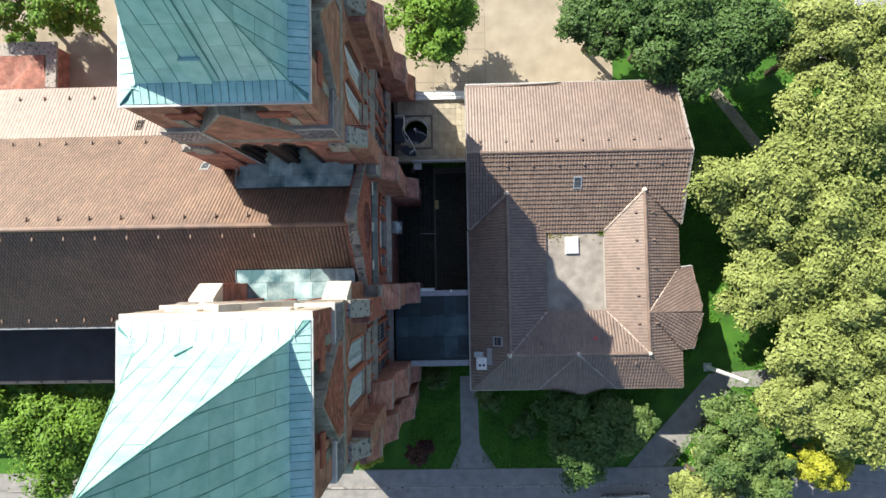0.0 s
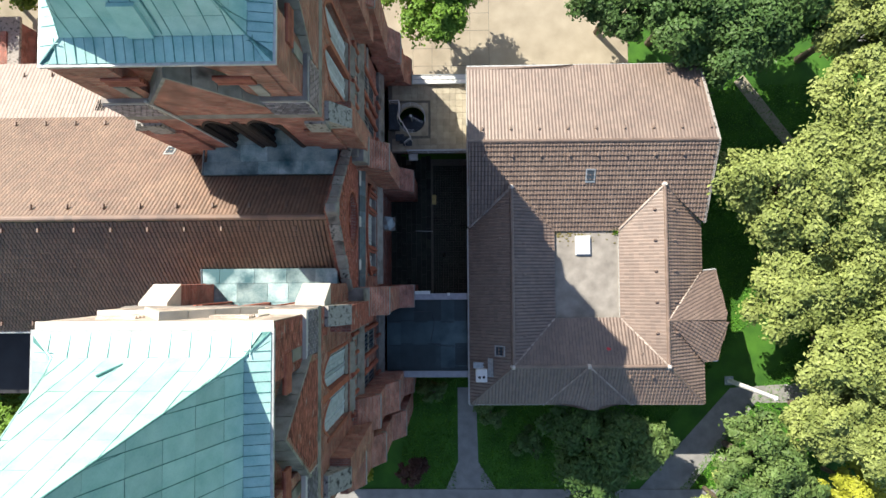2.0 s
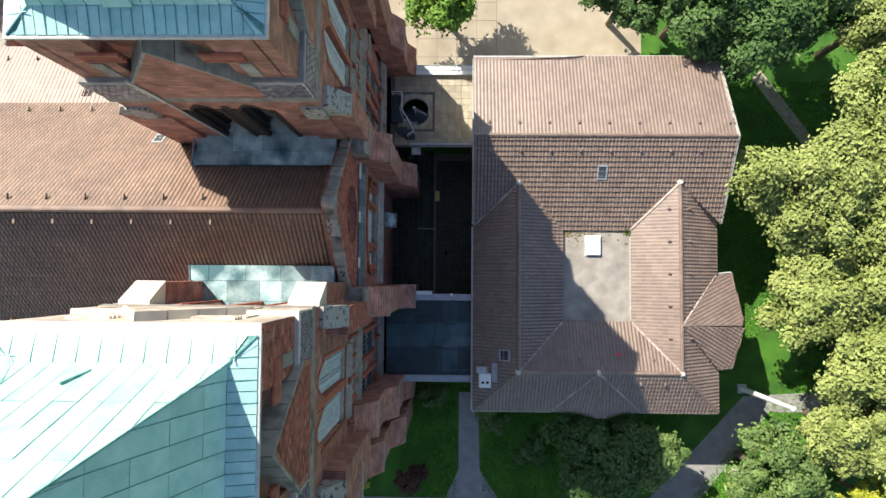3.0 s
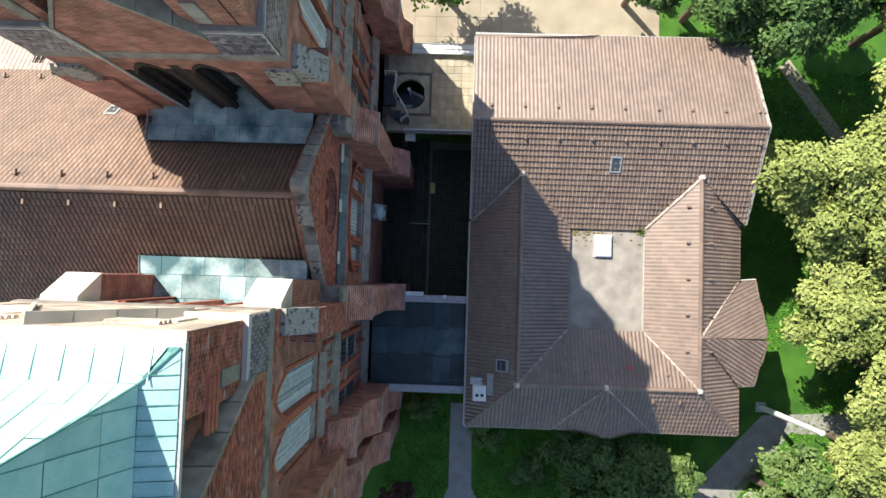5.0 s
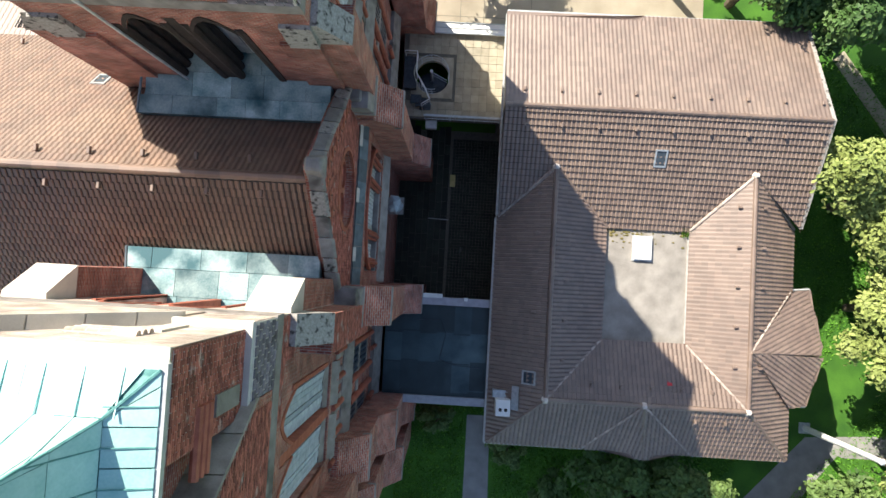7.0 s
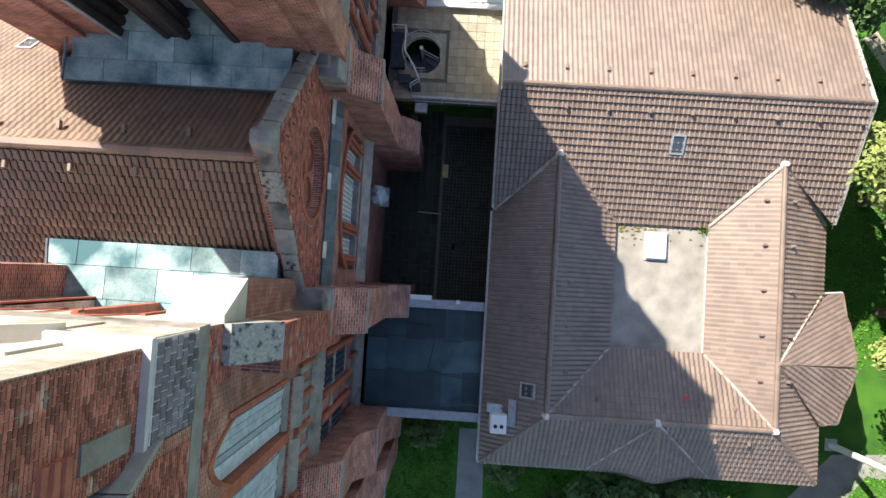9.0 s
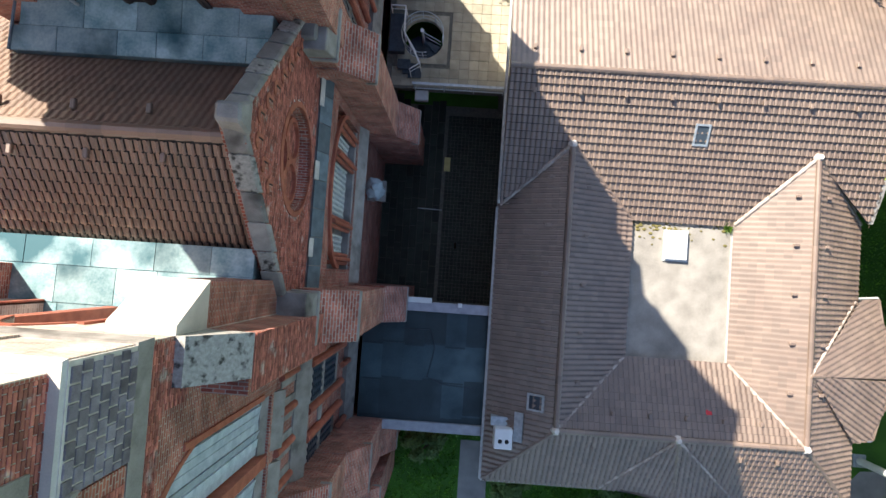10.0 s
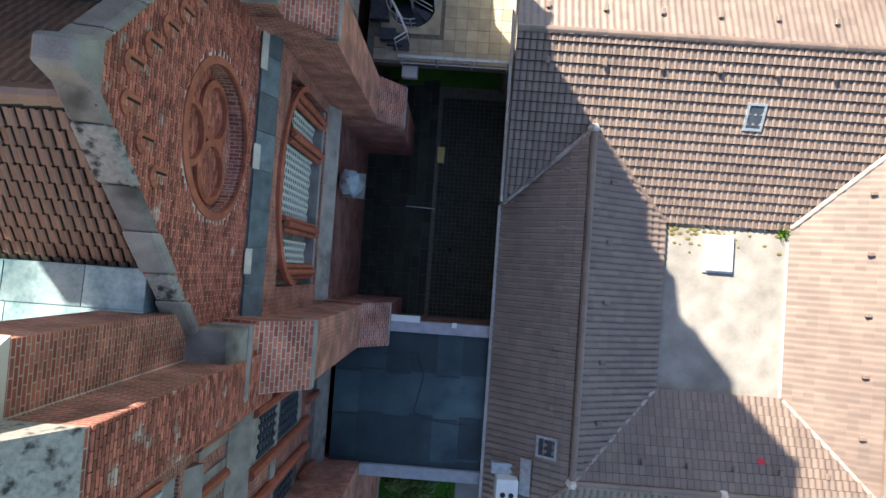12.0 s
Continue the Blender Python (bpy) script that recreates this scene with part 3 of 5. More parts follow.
# outdoor unit on the west slope
unit = thing("ventilation_unit", "white boxy ventilation unit with two dark outlets on the tiled roof", "roof unit", (2.75, -8.75, 6.6))
put("casing", Build().box(2.35, 3.15, -9.25, -8.35, 6.35, 7.35), WHITE, unit, bevel=0.03)
put("bracket", Build().box(2.2, 3.3, -8.35, -7.95, 6.3, 6.75), STEEL, unit, "grey metal mounting frame")
put("cover_plate", Build().slab([(3.2, -8.9, 7.12), (3.55, -8.9, 7.36), (3.55, -7.6, 7.36), (3.2, -7.6, 7.12)], 0.06), STEEL, unit, "grey cover plate")
for dx in (-0.14, 0.16):
    put("outlet", Build().loft([(2.75 + dx + 0.1 * math.cos(i * 0.785), -8.9 + 0.1 * math.sin(i * 0.785), 7.3) for i in range(8)], [(2.75 + dx + 0.1 * math.cos(i * 0.785), -8.9 + 0.1 * math.sin(i * 0.785), 7.37) for i in range(8)]), DARK, unit, "round dark outlet")

# small roof hooks and vent tiles
hk = Build().box(-0.07, 0.07, -0.2, 0.02, 0, 0.13).mesh("roof_hook", 0.02)
hk.materials.append(TILE)


def hooks(parent, pts, turn):
    for p in pts:
        piece("roof_hook", hk, parent, Matrix.Translation(p) @ Matrix.Rotation(radians(turn), 4, "Z"))


hooks(house, [(3.0 + i * 1.95, 6.55, sz(6.55) + 0.06) for i in range(9)], 0)
hooks(house, [(2.9 + i * 1.95, 8.25, 9.2 - 0.85 * 0.385 + 0.06) for i in range(9)], 180)
hooks(house, [(4.2, 3.0 - i * 2.15, WH - 0.72 * 0.69 + 0.06) for i in range(5)], -90)
hooks(house, [(5.7, 2.6 - i * 2.15, WH - 0.78 * 0.47 + 0.06) for i in range(5)], 90)
hooks(house, [(15.0, 2.8 - i * 2.15, WH - 0.6 * 0.51 + 0.06) for i in range(5)], -90)
hooks(house, [(16.2, 2.8 - i * 2.15, WH - 0.6 * 0.65 + 0.06) for i in range(5)], 90)
hooks(house, [(7.4 + i * 1.6, -7.3, WH - 0.78 * 0.458 + 0.06) for i in range(5)], 180)
hooks(house, [(6.6 + i * 1.9, -8.75, WH - 0.67 * 0.69 + 0.06) for i in range(1)] + [(13.0, -8.75, 7.63), (14.6, -8.75, 7.63)], 0)

# ---- terrace between church and house ----
terrace = thing("terrace", "raised paved roof terrace with square concrete slabs", "terrace", (-0.6, 10.7, 0), kind="structure")
SX, SY, SR = -2.36, 10.48, 1.04
tb = Build()
tb.box(-4.2, SX - 1.1, 7.85, 13.6, 3.0, 3.46).box(SX + 1.1, 2.2, 7.85, 13.6, 3.0, 3.46).box(SX - 1.1, SX + 1.1, 7.85, SY - 1.1, 3.0, 3.46).box(SX - 1.1, SX + 1.1, SY + 1.1, 13.6, 3.0, 3.46)
tb.box(-4.2, -3.9, 7.85, 13.6, 0, 3.0).box(1.9, 2.2, 7.85, 13.6, 0, 3.0).box(-4.2, 2.2, 13.3, 13.6, 0, 3.0)
put("slab", tb, JOINT, terrace)
ring = Build()
for i in range(32):
    a0, a1 = 2 * math.pi * i / 32, 2 * math.pi * (i + 1) / 32
    sq = lambda a: 1.29 / max(abs(math.cos(a)), abs(math.sin(a)))
    q = [(SX + SR * math.cos(a0), SY + SR * math.sin(a0)), (SX + sq(a0) * math.cos(a0), SY + sq(a0) * math.sin(a0)), (SX + sq(a1) * math.cos(a1), SY + sq(a1) * math.sin(a1)), (SX + SR * math.cos(a1), SY + SR * math.sin(a1))]
    ring.loft([(x, y, 3.2) for x, y in q], [(x, y, 3.5) for x, y in q])
put("stair_rim", ring, PAVER, terrace, "paving fitted round the stair opening")
pv = Build().box(0, 0.488, 0, 0.488, 0, 0.045).mesh("paver", 0.008)
pv.materials.append(PAVER)
for i in range(12):
    for j in range(11):
        x, y = -3.9 + i * 0.5, 7.98 + j * 0.5
        if max(abs(x + 0.25 - SX), abs(y + 0.25 - SY)) > 1.3 and x < 1.8:
            piece("paver", pv, terrace, Matrix.Translation((x, y, 3.455 + 0.004 * ((i * 7 + j * 3) % 3))))
nl = Build()
nl.slab([(-2.3, 13.2, 3.75), (2.1, 13.2, 3.75), (2.1, 13.95, 3.6), (-2.3, 13.95, 3.6)], 0.05)
glazed_strip = put("rooflight_strip", nl, WHITE, terrace, "pale glazed strip with thin metal bars along the edge")
put("glazing_bar", Build().bar((-2.3, 13.2, 3.8), (2.1, 13.2, 3.8), 0.03).bar((-2.3, 13.58, 3.72), (2.1, 13.58, 3.72), 0.02).bar((-2.3, 13.95, 3.65), (2.1, 13.95, 3.65), 0.03).bar((-2.3, 13.2, 3.8), (-2.3, 13.95, 3.65), 0.03), STEEL, glazed_strip)

rail = thing("terrace_railing", "galvanised steel railing on the terrace edge", "railing", (0, 7.85, 3.46))
put("top_rail", Build().box(-2.7, 1.95, 7.78, 7.9, 4.42, 4.48), STEEL, rail)
put("lower_rail", Build().box(-2.7, 1.95, 7.82, 7.86, 3.6, 3.64), STEEL, rail)
for i in range(4):
    x = -2.65 + i * 1.52
    put("post", Build().box(x, x + 0.06, 7.81, 7.87, 3.3, 4.45), STEEL, rail)
for i in range(42):
    x = -2.6 + i * 0.108
    put("bar", Build().bar((x, 7.84, 3.62), (x, 7.84, 4.44), 0.012, 5), STEEL, rail)
lean = thing("wall_lamp_box", "pale metal box hung on the terrace wall", "wall box", (-2.3, 7.5, 3.2))
put("box", Build().box(-2.62, -1.92, 7.3, 7.84, 3.0, 3.35), ZINC, lean, bevel=0.03)

stair = thing("spiral_staircase", "dark steel spiral staircase sunk into a round opening of the terrace", "staircase", (SX, SY, 0))
put("pole", Build().bar((SX, SY, 0), (SX, SY, 4.6), 0.06, 10), STEEL, stair)
put("pole_cap", Build().bar((SX, SY, 4.6), (SX, SY, 4.66), 0.1, 10), WHITE, stair, "pale round cap")
tr = Build()
for i in range(19):
    a0 = radians(-20 - i * 22)
    a1 = a0 - radians(26)
    z = 3.36 - i * 0.18
    tr = Build()
    tr.loft([(SX + 0.06 * math.cos(a0), SY + 0.06 * math.sin(a0), z - 0.03), (SX + 0.96 * math.cos(a0), SY + 0.96 * math.sin(a0), z - 0.03), (SX + 0.96 * math.cos(a1), SY + 0.96 * math.sin(a1), z - 0.03), (SX + 0.06 * math.cos(a1), SY + 0.06 * math.sin(a1), z - 0.03)],
            [(SX + 0.06 * math.cos(a0), SY + 0.06 * math.sin(a0), z), (SX + 0.96 * math.cos(a0), SY + 0.96 * math.sin(a0), z), (SX + 0.96 * math.cos(a1), SY + 0.96 * math.sin(a1), z), (SX + 0.06 * math.cos(a1), SY + 0.06 * math.sin(a1), z)])
    put("tread", tr, DARKSTEEL, stair)
sr = Build()
for zz, rr in ((4.45, 0.022), (4.0, 0.014), (3.62, 0.014)):
    for i in range(26):
        a0, a1 = radians(-15 + i * 11.5), radians(-15 + (i + 1) * 11.5)
        sr.bar((SX + 1.06 * math.cos(a0), SY + 1.06 * math.sin(a0), zz), (SX + 1.06 * math.cos(a1), SY + 1.06 * math.sin(a1), zz), rr, 5)
put("round_rail", sr, STEEL, stair, "curved steel guard rail")
for i in range(9):
    a = radians(-15 + i * 36)
    put("rail_post", Build().bar((SX + 1.06 * math.cos(a), SY + 1.06 * math.sin(a), 3.46), (SX + 1.06 * math.cos(a), SY + 1.06 * math.sin(a), 4.46), 0.02, 6), STEEL, stair)
put("gate_rail", Build().bar((SX, SY, 4.45), (SX + 1.06 * math.cos(-0.45), SY + 1.06 * math.sin(-0.45), 4.45), 0.022, 6).bar((SX, SY, 4.0), (SX + 1.06 * math.cos(-0.45), SY + 1.06 * math.sin(-0.45), 4.0), 0.016, 6), STEEL, stair)

landing = thing("entrance_steps", "dark steel landing and steps with white handrails", "steps", (-3.4, 10.2, 3.46))
put("platform", Build().box(-4.1, -3.28, 9.6, 11.6, 3.5, 3.9), DARKSTEEL, landing, bevel=0.02)
for i in range(3):
    put("step", Build().box(-3.6 + i * 0.28, -2.95 + i * 0.3, 8.75 - i * 0.18, 9.25 - i * 0.18, 3.5, 3.84 - i * 0.12), DARKSTEEL, landing)
for pts in ([(-4.0, 11.6), (-3.25, 11.6), (-3.25, 10.3), (-2.6, 9.3)], [(-2.95, 9.85), (-2.35, 8.75), (-2.85, 8.4)]):
    hb = Build()
    for (xa, ya), (xb, yb) in zip(pts, pts[1:]):
        hb.bar((xa, ya, 4.85), (xb, yb, 4.85), 0.03, 6).bar((xa, ya, 4.4), (xb, yb, 4.4), 0.016, 6)
    for xa, ya in pts:
        hb.bar((xa, ya, 3.5), (xa, ya, 4.85), 0.022, 6)
    put("handrail", hb, WHITE, landing, "white tubular handrail")

# ---- link building with the dark flat roof, and the yard ----
link = thing("link_building", "low link building with a dark blue-grey felt flat roof", "building", (-0.4, -6.1, 0))
put("wall", Build().box(-4.0, 1.95, -8.9, -3.3, 0, 5.4), BRICK, link)
put("flat_roof", Build().box(-4.1, 1.88, -8.85, -3.3, 5.4, 5.52), FELT, link)
fs = Build().box(0, 1.02, 0, 1.62, 0, 0.012).mesh("felt_sheet")
fs.materials.append(FELT)
for i in range(6):
    for j in range(3):
        piece("felt_sheet", fs, link, Matrix.Translation((-4.1 + i * 0.99, -8.5 + j * 1.7 + 0.11 * (i % 2), 5.52 + 0.003 * ((i + j) % 3))) @ Matrix.Rotation(0.012 * ((i * 5 + j) % 3 - 1), 4, "Z"))
put("roof_patch", Build().box(0.9, 1.75, -8.3, -6.7, 5.545, 5.56), FELT, link)
put("coping_board", Build().box(-2.3, 2.0, -3.5, -3.05, 5.3, 5.72), material("grey_violet_coping", (0.3, 0.29, 0.33), (0.46, 0.45, 0.5), 0.5, 3, 40, 0.2), link, "grey metal coping", bevel=0.02)
put("coping_board", Build().box(-3.0, 2.0, -9.15, -8.7, 5.3, 5.72), material("grey_blue_coping", (0.26, 0.28, 0.32), (0.4, 0.42, 0.46), 0.5, 3, 40, 0.2), link, "grey metal coping", bevel=0.02)
put("pale_sheet", Build().box(-2.2, -0.9, -3.1, -2.85, 5.55, 5.74), WHITE, link, "white metal sheet on the coping", bevel=0.01)
put("junction_box", Build().box(0.35, 0.55, -3.2, -3.0, 5.72, 5.9), WHITE, link, "small white box on the coping", bevel=0.01)
pipe = Build()
pp = [(-2.2, -4.4), (-0.9, -4.35), (-0.6, -5.2), (-0.9, -6.6), (-0.2, -6.9), (1.4, -7.0)]
for a, c in zip(pp, pp[1:]):
    pipe.bar((*a, 5.56), (*c, 5.56), 0.018, 5)
put("cable", pipe, DARKSTEEL, link, "dark cable lying on the roof")

yard = thing("yard_paving", "dark slab paving of the sunken yard", "paving", (-0.8, 2.3, 0), kind="structure")
put("bed", Build().box(-4.5, 2.3, -3.4, 8.0, -0.2, 0.03), JOINT, yard)
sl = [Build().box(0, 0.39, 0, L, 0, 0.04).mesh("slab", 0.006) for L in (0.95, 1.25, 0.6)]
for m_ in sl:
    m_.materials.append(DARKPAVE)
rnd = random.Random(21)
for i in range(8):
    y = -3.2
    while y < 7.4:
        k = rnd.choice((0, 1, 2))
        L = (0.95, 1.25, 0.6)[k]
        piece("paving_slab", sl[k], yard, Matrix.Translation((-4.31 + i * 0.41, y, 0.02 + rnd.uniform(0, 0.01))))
        y += L + 0.02
st = Build().box(0, 0.19, 0, 0.19, 0, 0.03)
sb = Build()
for i in range(15):
    for j in range(52):
        x, y = -0.85 + i * 0.205, -3.2 + j * 0.205
        if j % 11 != 5:
            sb.box(x, x + 0.185, y, y + 0.185, 0.0, 0.045 + rnd.uniform(0, 0.012))
        elif i % 2 == 0:
            sb.box(x, x + 0.39, y, y + 0.185, 0.0, 0.06)
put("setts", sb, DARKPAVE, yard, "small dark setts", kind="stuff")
single("yard_light", Build().box(-0.95, -0.6, 4.2, 5.0, 0.02, 0.14), material("yellowed_plastic", (0.5, 0.42, 0.14), (0.7, 0.6, 0.25), 0.5, 5, 30, 0.1), "small yellowish crate on the dark paving", "crate", bevel=0.02)
single("yard_pole", Build().bar((-2.3, 2.0, 0.12), (-0.9, 1.95, 0.12), 0.03, 6), STEEL, "thin metal pole lying on the paving", "pole")

# ---- church ----
church = thing("church", "red brick church with two square towers under green copper roofs", "church", (-9, 1.0, 0))
AXIS = 1.0
RZ, RY, PITCH = 20.95, 1.15, 1.07
nz_ = lambda y: RZ - abs(y - RY) * PITCH
put("nave_wall", Build().box(-60, -5.0, -4.5, 7.9, 0, 13.2), BRICK, church)
nave_n = put("nave_north_roof", Build().slab([(-60, 8.0, nz_(8.0) - 0.15), (-60, RY, RZ - 0.15), (-5.2, RY, RZ - 0.15), (-5.2, 8.0, nz_(8.0) - 0.15)], 0.1), TILE_NAVE, church, "steep sunlit tiled nave roof")
tiled(nave_n, [(-46, RY, RZ), (-5.15, RY, RZ), (-5.15, 8.2, nz_(8.2)), (-46, 8.2, nz_(8.2))], TILE_NAVE, width=0.21, row=0.36, seed=31, amp=0.5, lip=0.035, gap=0)
nave_s = put("nave_south_roof", Build().slab([(-60, RY, RZ - 0.15), (-60, -4.7, nz_(-4.7) - 0.15), (-5.2, -4.7, nz_(-4.7) - 0.15), (-5.2, RY, RZ - 0.15)], 0.1), TILE_NAVE, church, "steep tiled nave roof with dark weathered tiles")
tiled(nave_s, [(-46, RY, RZ), (-46, -4.85, nz_(-4.85)), (-5.15, -4.85, nz_(-4.85)), (-5.15, RY, RZ)], TILE_NAVE, near=lambda x, y: -12.2 < x < -6.0 and -1.3 < y < 0.95, width=0.21, row=0.36, seed=32, amp=0.5, lip=0.06, wave=ROLL, gap=0.075)
caps(church, (-46, RY, RZ), (-5.2, RY, RZ), TILE_NAVE, 0.16, 0.42)
aisle_n = put("north_aisle_roof", Build().slab([(-60, 12.6, 10.75), (-60, 8.1, 12.85), (-12, 8.1, 12.85), (-12, 12.6, 10.75)], 0.2), TILE_NAVE, church, "sunlit tiled aisle roof")
tiled(aisle_n, [(-46, 8.25, 12.95), (-11, 8.25, 12.95), (-11, 12.6, 10.85), (-46, 12.6, 10.85)], TILE_NAVE, width=0.25, row=0.36, seed=33, amp=0.5, lip=0.035, gap=0)
put("aisle_wall", Build().box(-60, -12, 7.9, 12.2, 0, 10.7), BRICK, church)
# Dark strip painted in for the shade under the nave eaves.
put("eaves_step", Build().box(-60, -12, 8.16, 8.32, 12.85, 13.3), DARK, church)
put("gutter", Build().box(-60, -12.6, -5.05, -4.85, 14.35, 14.55), ZINC, church, "pale gutter under the nave roof", bevel=0.04)
put("south_aisle_wall", Build().box(-60, -12.4, -9.3, -4.5, 0, 9.4), BRICK, church)
put("south_aisle_roof", Build().box(-60, -12.4, -9.5, -4.5, 9.4, 9.6), BLACKFELT, church, "black felt flat roof over the aisle")
hn = Build().box(-0.06, 0.06, -0.24, 0.02, 0, 0.14).mesh("roof_hook", 0.02)
hn.materials.append(TILE_NAVE)
for i in range(20):
    x = -6.9 - i * 1.85
    piece("roof_hook", hn, church, Matrix.Translation((x, 0.72, nz_(0.72) + 0.08)))
    piece("roof_hook", hn, church, Matrix.Translation((x - 0.5, 1.7, nz_(1.7) + 0.08)) @ Matrix.Rotation(math.pi, 4, "Z"))
    if i > 3:
        piece("roof_hook", hn, church, Matrix.Translation((x - 0.5, 7.6, nz_(7.6) + 0.08)) @ Matrix.Rotation(math.pi, 4, "Z"))
        piece("roof_hook", hn, church, Matrix.Translation((x - 0.2, 11.6, 11.4)) @ Matrix.Rotation(math.pi, 4, "Z"))
        piece("roof_hook", hn, church, Matrix.Translation((x - 0.2, -4.3, nz_(-4.3) + 0.08)))
skylight(-15.2, 5.5, lambda x, y: nz_(y), True, church, 0.3, 0.3)
vt = Build()
for i in range(5):
    vt.slab([(-21.9 + i * 0.13, 8.9, 12.75), (-21.84 + i * 0.13, 8.9, 12.75), (-21.84 + i * 0.13, 9.7, 12.37), (-21.9 + i * 0.13, 9.7, 12.37)], 0.05)
put("vent_grille", vt, DARK, church, "slotted roof vent")

# lead saddles between nave roof and towers, running on into the bell openings
for s, ye, yw in ((1, 3.65, 6.4), (-1, 2 * AXIS - 3.35, 2 * AXIS - 6.4)):
    zs = 18.6
    saddle = put("lead_saddle", Build().loft([(-12.4, ye, zs - 1.2), (-5.2, ye, zs - 1.2), (-5.2, yw, zs - 3), (-12.4, yw, zs - 3)], [(-12.4, ye, zs + 0.02), (-5.2, ye, zs + 0.02), (-5.2, yw, zs + 0.2), (-11.6, yw, zs + 0.2)]), LEAD, church, "lead-covered saddle between roof and tower")
    rnd = random.Random(60 + s)
    for f0, f1 in ((0.0, 0.25), (0.25, 0.58), (0.58, 1.0)):
        x0 = -12.4 + 1.0 * f0
        while x0 < -5.25:
            x1 = min(x0 + rnd.uniform(0.7, 1.9), -5.2)
            y0, y1 = ye + (yw - ye) * (f0 + 0.004), ye + (yw - ye) * (f1 - 0.004)
            za, zb = zs + 0.05 + 0.18 * f0, zs + 0.045 + 0.18 * f1
            tl = rnd.uniform(0, 0.012)
            q = [(x0 + 0.008, y0, za), (x1 - 0.008, y0, za + tl), (x1 - 0.008, y1, zb + tl), (x0 + 0.008, y1, zb)]
            if s < 0:
                q.reverse()
            put("lead_sheet", Build().slab(q, 0.03), LEAD, saddle)
            x0 = x1
    put("lead_roll", Build().bar((-12.42, ye, zs + 0.06), (-12.3, ye + s * 1.5, zs + 0.14), 0.045, 6), DARKLEAD, saddle, "dark rolled lead edge")


def tower(cy, lower):
    """A square tower; lower: the one south of the nave."""
    cx, H = -8.85, 4.1
    D = [((1, 0), (0, 1)), ((0, 1), (-1, 0)), ((-1, 0), (0, -1)), ((0, -1), (1, 0))]

    def at(k, u, w, z):
        (dx, dy), (ex, ey) = D[k]
        return (cx + dx * w + ex * u, cy + dy * w + ey * u, z)

    def fbox(b, k, u0, u1, w0, w1, z0, z1, w1t=None):
        w1t = w1 if w1t is None else w1t
        b.loft([at(k, u0, w0, z0), at(k, u0, w1, z0), at(k, u1, w1, z0), at(k, u1, w0, z0)], [at(k, u0, w0, z1), at(k, u0, w1t, z1), at(k, u1, w1t, z1), at(k, u1, w0, z1)])

    def square(h, z):
        return [(cx - h, cy - h, z), (cx + h, cy - h, z), (cx + h, cy + h, z), (cx - h, cy + h, z)]
    b = Build()
    b.loft(square(H, 0), square(H, 17.6))
    inner = 1 if lower else 3
    lo_y, hi_y = (cy - 3.45, cy + 2.75) if lower else (cy - 2.75, cy + 3.45)
    b.box(cx - 3.45, cx + 3.45, lo_y, hi_y, 17.6, 24.0)
    b.loft(square(3.45, 24.0), square(3.45, 30.75))
    body, pale = b, Build()
    for k in range(4):
        # the south tower's north side: its sunlight is put into a pale brick colour
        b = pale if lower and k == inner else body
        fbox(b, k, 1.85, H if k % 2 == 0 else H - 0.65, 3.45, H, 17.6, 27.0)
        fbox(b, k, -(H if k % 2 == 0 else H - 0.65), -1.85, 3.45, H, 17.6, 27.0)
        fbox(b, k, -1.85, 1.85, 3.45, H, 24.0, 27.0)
        for s in (-1, 1):
            # arch heads over the two openings
            c0 = s * 1.02
            for i in range(8):
                a0, a1 = -0.83 + i * 0.2075, -0.83 + (i + 1) * 0.2075
                h0, h1 = 22.6 + 1.35 * (1 - (abs(a0) / 0.83) ** 1.7), 22.6 + 1.35 * (1 - (abs(a1) / 0.83) ** 1.7)
                b.loft([at(k, c0 + a0, 3.45, h0), at(k, c0 + a0, H, h0), at(k, c0 + a1, H, h1), at(k, c0 + a1, 3.45, h1)],
                       [at(k, c0 + a0, 3.45, 24.0), at(k, c0 + a0, H, 24.0), at(k, c0 + a1, H, 24.0), at(k, c0 + a1, 3.45, 24.0)])
        # corner blocks above the frieze, and the gablet's wall
        for s in (-1, 1):
            u0, u1 = sorted((s * 1.9, s * (3.92 if k % 2 == 0 else 3.45)))
            fbox(b, k, u0, u1, 3.4, 3.92, 27.0, 30.7)
        b.loft([at(k, -2.25, 3.45, 25.3), at(k, 2.25, 3.45, 25.3), at(k, 2.25, 3.45, 26.7), at(k, 0, 3.45, 30.2), at(k, -2.25, 3.45, 26.7)],
               [at(k, -2.25, H + 0.04, 25.3), at(k, 2.25, H + 0.04, 25.3), at(k, 2.25, H + 0.04, 26.7), at(k, 0, H + 0.04, 30.2), at(k, -2.25, H + 0.04, 26.7)])
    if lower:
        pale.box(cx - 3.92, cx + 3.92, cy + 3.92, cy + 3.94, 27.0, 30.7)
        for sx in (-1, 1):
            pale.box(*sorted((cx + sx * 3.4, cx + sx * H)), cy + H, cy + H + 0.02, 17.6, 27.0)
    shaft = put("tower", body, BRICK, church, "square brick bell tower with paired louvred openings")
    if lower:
        put("pale_facing", pale, BRICK_SUNLIT, shaft, "brick facing in a sunlit pale colour")
